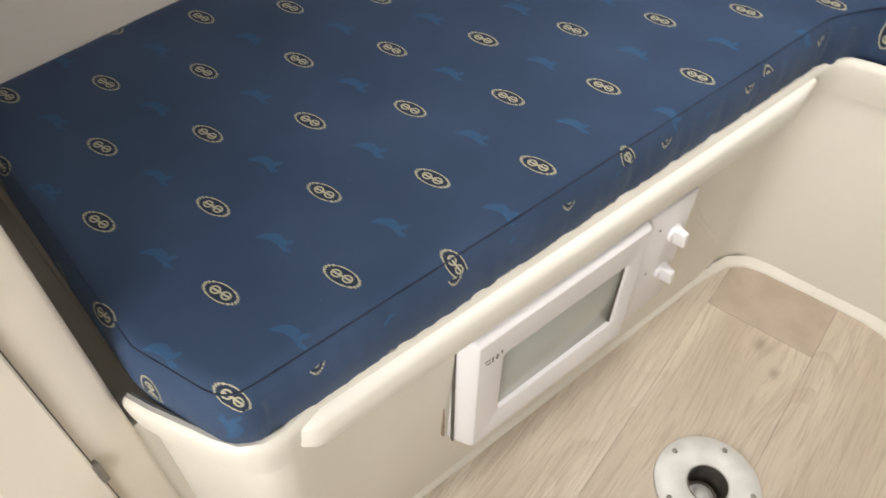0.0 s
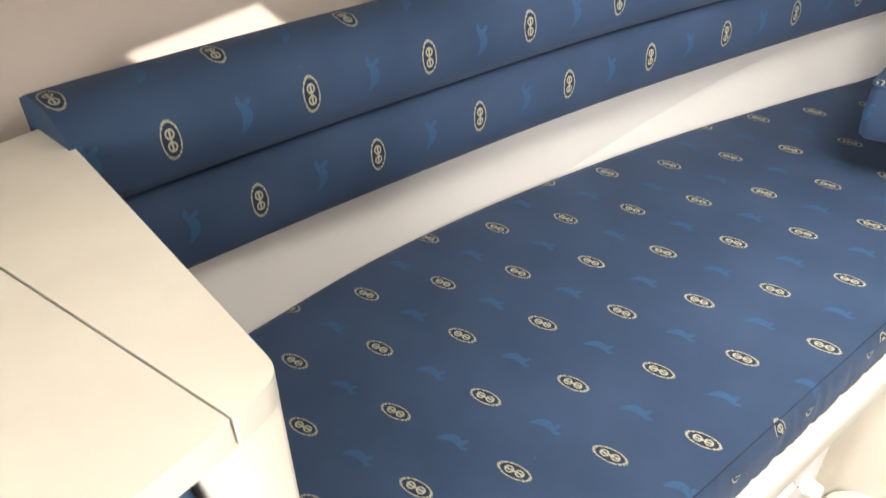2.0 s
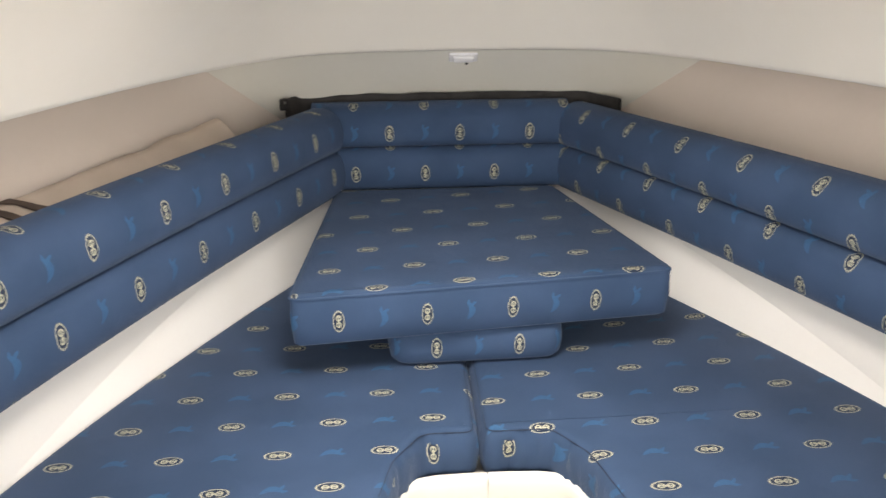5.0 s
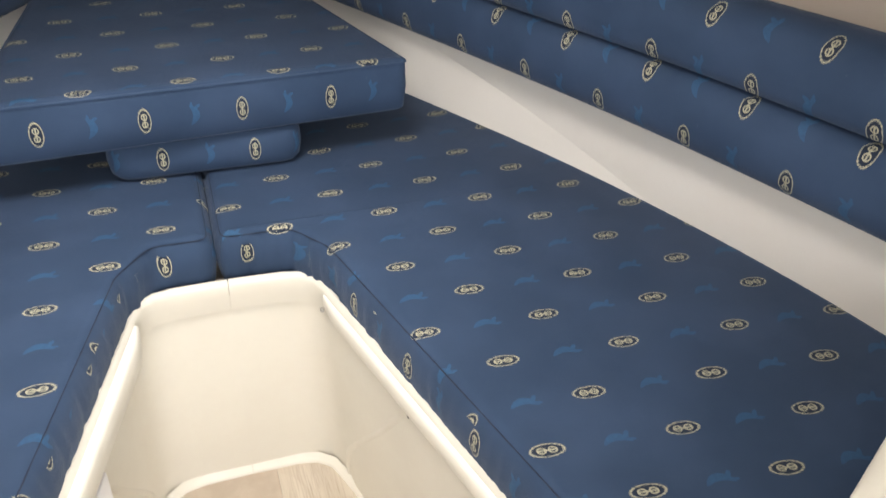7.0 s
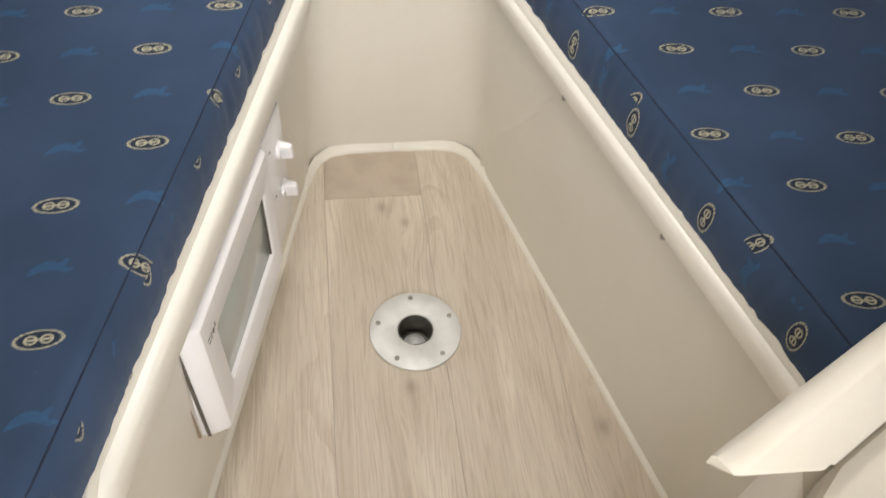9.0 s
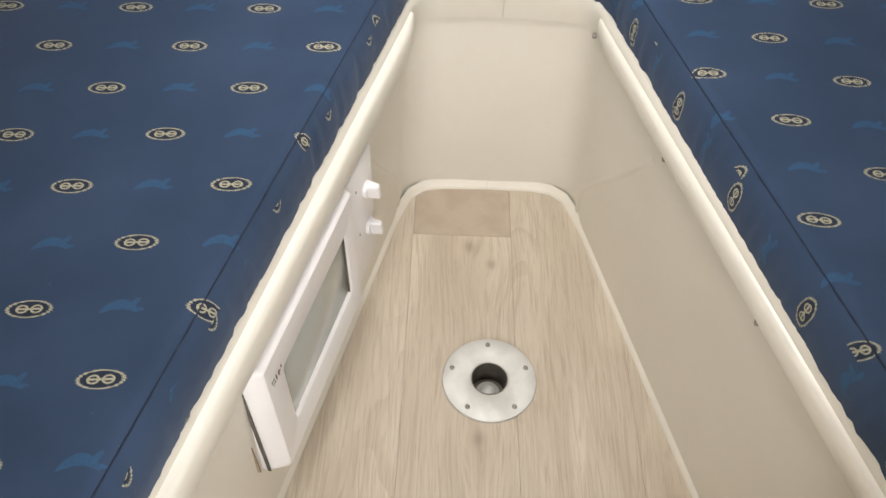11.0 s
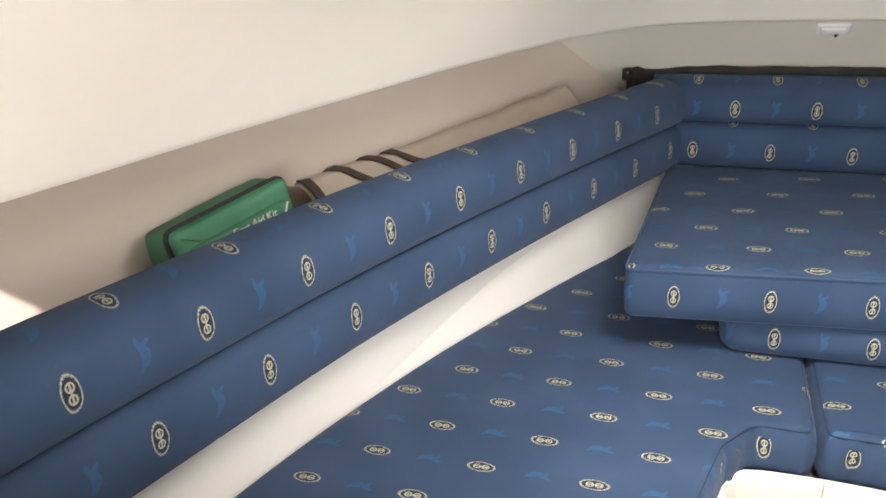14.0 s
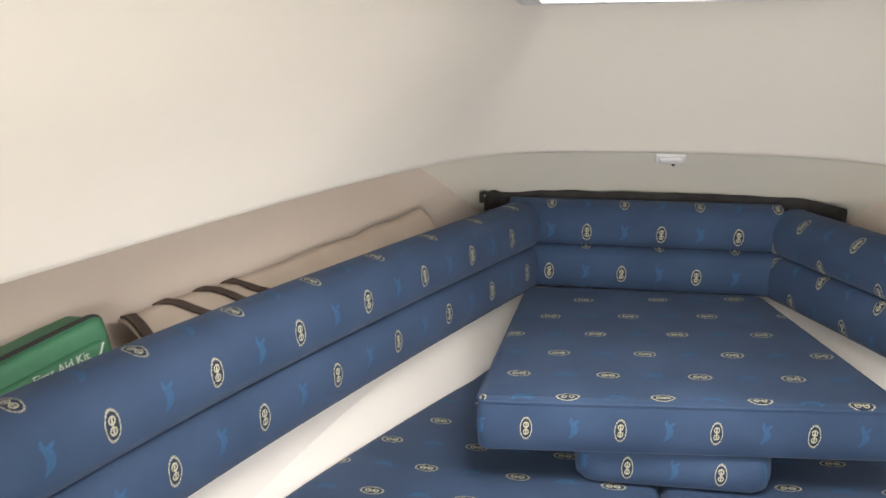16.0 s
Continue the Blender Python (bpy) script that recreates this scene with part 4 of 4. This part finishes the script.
# ---- side shelf and bow ----
trim = sweep(smooth_line([(-0.432, 1.980), (-0.415, 2.015), (-0.37, 2.036), (-0.2, 2.044), (0.1, 2.048), (0.27, 2.042), (0.345, 2.028), (0.40, 1.992), (0.44, 1.942)], 0.02),
             [(-0.008, 0.80), (-0.008, 0.955), (-0.004, 0.962), (0.006, 0.963), (0.010, 0.955), (0.010, 0.80)], lift=lambda l: 0.005 * noise.noise((l * 14.0, 0, 0)) - 0.06 * max(0.0, l - 0.80) ** 1.0)
strip = tagged(part("edge_trim", trim, BLACK), "black vinyl trim behind the bow bolster", "trim")
part("corner_tab", block(0.024, 0.012, 0.030, 0.003, 2, pose(-0.440, 1.975, 0.950, 0, 0, 65)), BLACK, strip)
part("stud", disc(0.004, 0.004, 12, 0.001, None, pose(-0.436, 1.967, 0.955, 90, 0, -25)), STEEL, strip, "small metal stud")
RAKE = pose(0.029, 1.957, 1.070, 46, 0, 0)
lamp = thing("cabin_light", (0.029, 1.957, 1.070), "small white surface-mounted cabin light on the bow panel", "light")
part("base", block(0.074, 0.012, 0.034, 0.004, 3, RAKE @ pose(0, -0.004, 0)), PLASTIC, lamp)
part("lens", block(0.054, 0.012, 0.022, 0.005, 3, RAKE @ pose(0, -0.012, 0)), PLASTIC, lamp)
part("switch", disc(0.004, 0.008, 12, 0.001, None, RAKE @ pose(0.008, -0.014, -0.014, 90, 0, 0)), BLACK, lamp)

# hatch frame overhead
hatch = thing("deck_hatch", (-0.06, 0.80, 1.37), "closed deck hatch with a pale frame in the headliner", "hatch")
for x0, x1, y0, y1 in ((-0.26, 0.14, 0.975, 1.005), (-0.26, 0.14, 0.595, 0.625), (-0.26, -0.23, 0.626, 0.974), (0.11, 0.14, 0.626, 0.974)):
    part("frame", box_between(x0, x1, y0, y1, 1.370, 1.439, 0.003), PLASTIC, hatch)

# first-aid bag
BAG = pose(-0.897, 0.832, 0.860, 5, -10, -16)
bag = thing("first_aid_bag", (-0.895, 0.825, 0.80), "green zipped nylon first aid bag standing on the shelf", "bag")
outline = rounded([(-0.102, -0.062), (0.120, -0.062), (0.120, 0.075), (-0.102, 0.070)], 0.013, 4)
UP = Matrix(((0, 0, 1, 0), (1, 0, 0, 0), (0, 1, 0, 0), (0, 0, 0, 1)))
shell = slab(dense(outline, 0.02), [(-0.004, -0.036), (0.003, -0.032), (0.000, 0.0), (0.0, 0.030), (-0.004, 0.0355), (-0.012, 0.0375)], ruffle=lambda p, l, k: 0.004 * noise.noise((l * 16, k * 0.6, 5)))
part("shell", at(shell, BAG @ UP), GREEN, bag, smooth=60)
ring = dense(outline, 0.02)
zipper = sweep([p + q * 0.002 for p, q in zip(ring + ring[:1], normals(ring) + normals(ring)[:1])], [(-0.001, 0.017), (0.0030, 0.017), (0.0030, 0.025), (-0.001, 0.025)])
part("zip", at(zipper, BAG @ UP), ZIP, bag, "black zip tape")
pocket = rounded([(-0.088, -0.055), (0.106, -0.055), (0.106, 0.046), (-0.088, 0.042)], 0.014, 5)
part("pocket", at(slab(dense(pocket, 0.03), [(0.0, 0.034), (0.0, 0.042), (-0.004, 0.046), (-0.012, 0.048)]), BAG @ UP), GREEN, bag, smooth=60)


def lettering(text, size, m, parent):
    curve = bpy.data.curves.new("lettering", "FONT")
    curve.body, curve.size, curve.extrude, curve.resolution_u = text, size, 0.0004, 2
    tmp = new("tmp", curve)
    me = bpy.data.meshes.new_from_object(tmp.evaluated_get(bpy.context.evaluated_depsgraph_get()))
    bpy.data.objects.remove(tmp)
    me.materials.append(WHITEINK)
    ob = new("lettering", me)
    ob.parent = parent
    ob.matrix_parent_inverse = parent.matrix_world.inverted()
    ob.matrix_basis = m
    return tagged(ob, "white printed words")


lettering("First Aid Kit", 0.0175, BAG @ UP @ pose(-0.015, 0.029, 0.0486), bag)
part("print_swoosh", at(block(0.022, 0.003, 0.0012, 0.0, 1, pose(0.092, 0.033, 0.0482, 0, 0, 55)), BAG @ UP), WHITEINK, bag)

# folded canvas cover along the shelf
cover = thing("canvas_cover", (-0.78, 1.3, 0.80), "beige canvas cover with dark binding stuffed along the shelf", "canvas cover")
path = [p for p in smooth_line([(-x, y) for x, y in OUTER], 0.02) if 1.03 <= p.y <= 1.80]
nrm = normals(path, False)


def cover_point(i, c):
    """Along the shelf (i) and across it from the wall (c from 0 to 1)."""
    f = i / (len(path) - 1)
    crest = 0.914 + 0.004 * math.sin(f * 5.0) + 0.072 * max(0.0, f - 0.35) + 0.005 * noise.noise((f * 9, 0, 1))
    z = crest - 0.14 * max(0.0, c - 0.12) ** 1.2 - 0.05 * max(0.0, 0.12 - c) + 0.007 * noise.noise((f * 11, c * 4, 2))
    p = path[i] + nrm[i] * (0.035 + 0.125 * c)
    return Vector((p.x, p.y, z))


bm = bmesh.new()
grid = [[bm.verts.new(cover_point(i, c / 10)) for c in range(11)] for i in range(len(path))]
for a, b in zip(grid, grid[1:]):
    for k in range(10):
        bm.faces.new((a[k], a[k + 1], b[k + 1], b[k]))
bmesh.ops.recalc_face_normals(bm, faces=bm.faces)
bmesh.ops.solidify(bm, geom=bm.faces[:], thickness=0.004)
part("cloth", bm, CANVAS, cover, smooth=80)


def band(i0, slope, width):
    """A bound edge that lies across the cloth."""
    bm = bmesh.new()
    rows = []
    for c in range(11):
        i = min(len(path) - 3, max(0, i0 + int(slope * c)))
        a, b = cover_point(i, c / 10), cover_point(min(len(path) - 1, i + width), c / 10)
        rows.append([bm.verts.new(a + Vector((0.004, 0, 0.006))), bm.verts.new(b + Vector((0.004, 0, 0.006)))])
    for a, b in zip(rows, rows[1:]):
        bm.faces.new((a[0], a[1], b[1], b[0]))
    bmesh.ops.recalc_face_normals(bm, faces=bm.faces)
    bmesh.ops.solidify(bm, geom=bm.faces[:], thickness=0.004)
    return bm


for i0, slope in ((0, 0.0), (3, 0.8), (7, 0.8), (10, 0.9)):
    part("binding", band(i0, slope, 1), BINDING, cover, "dark brown bound edge")
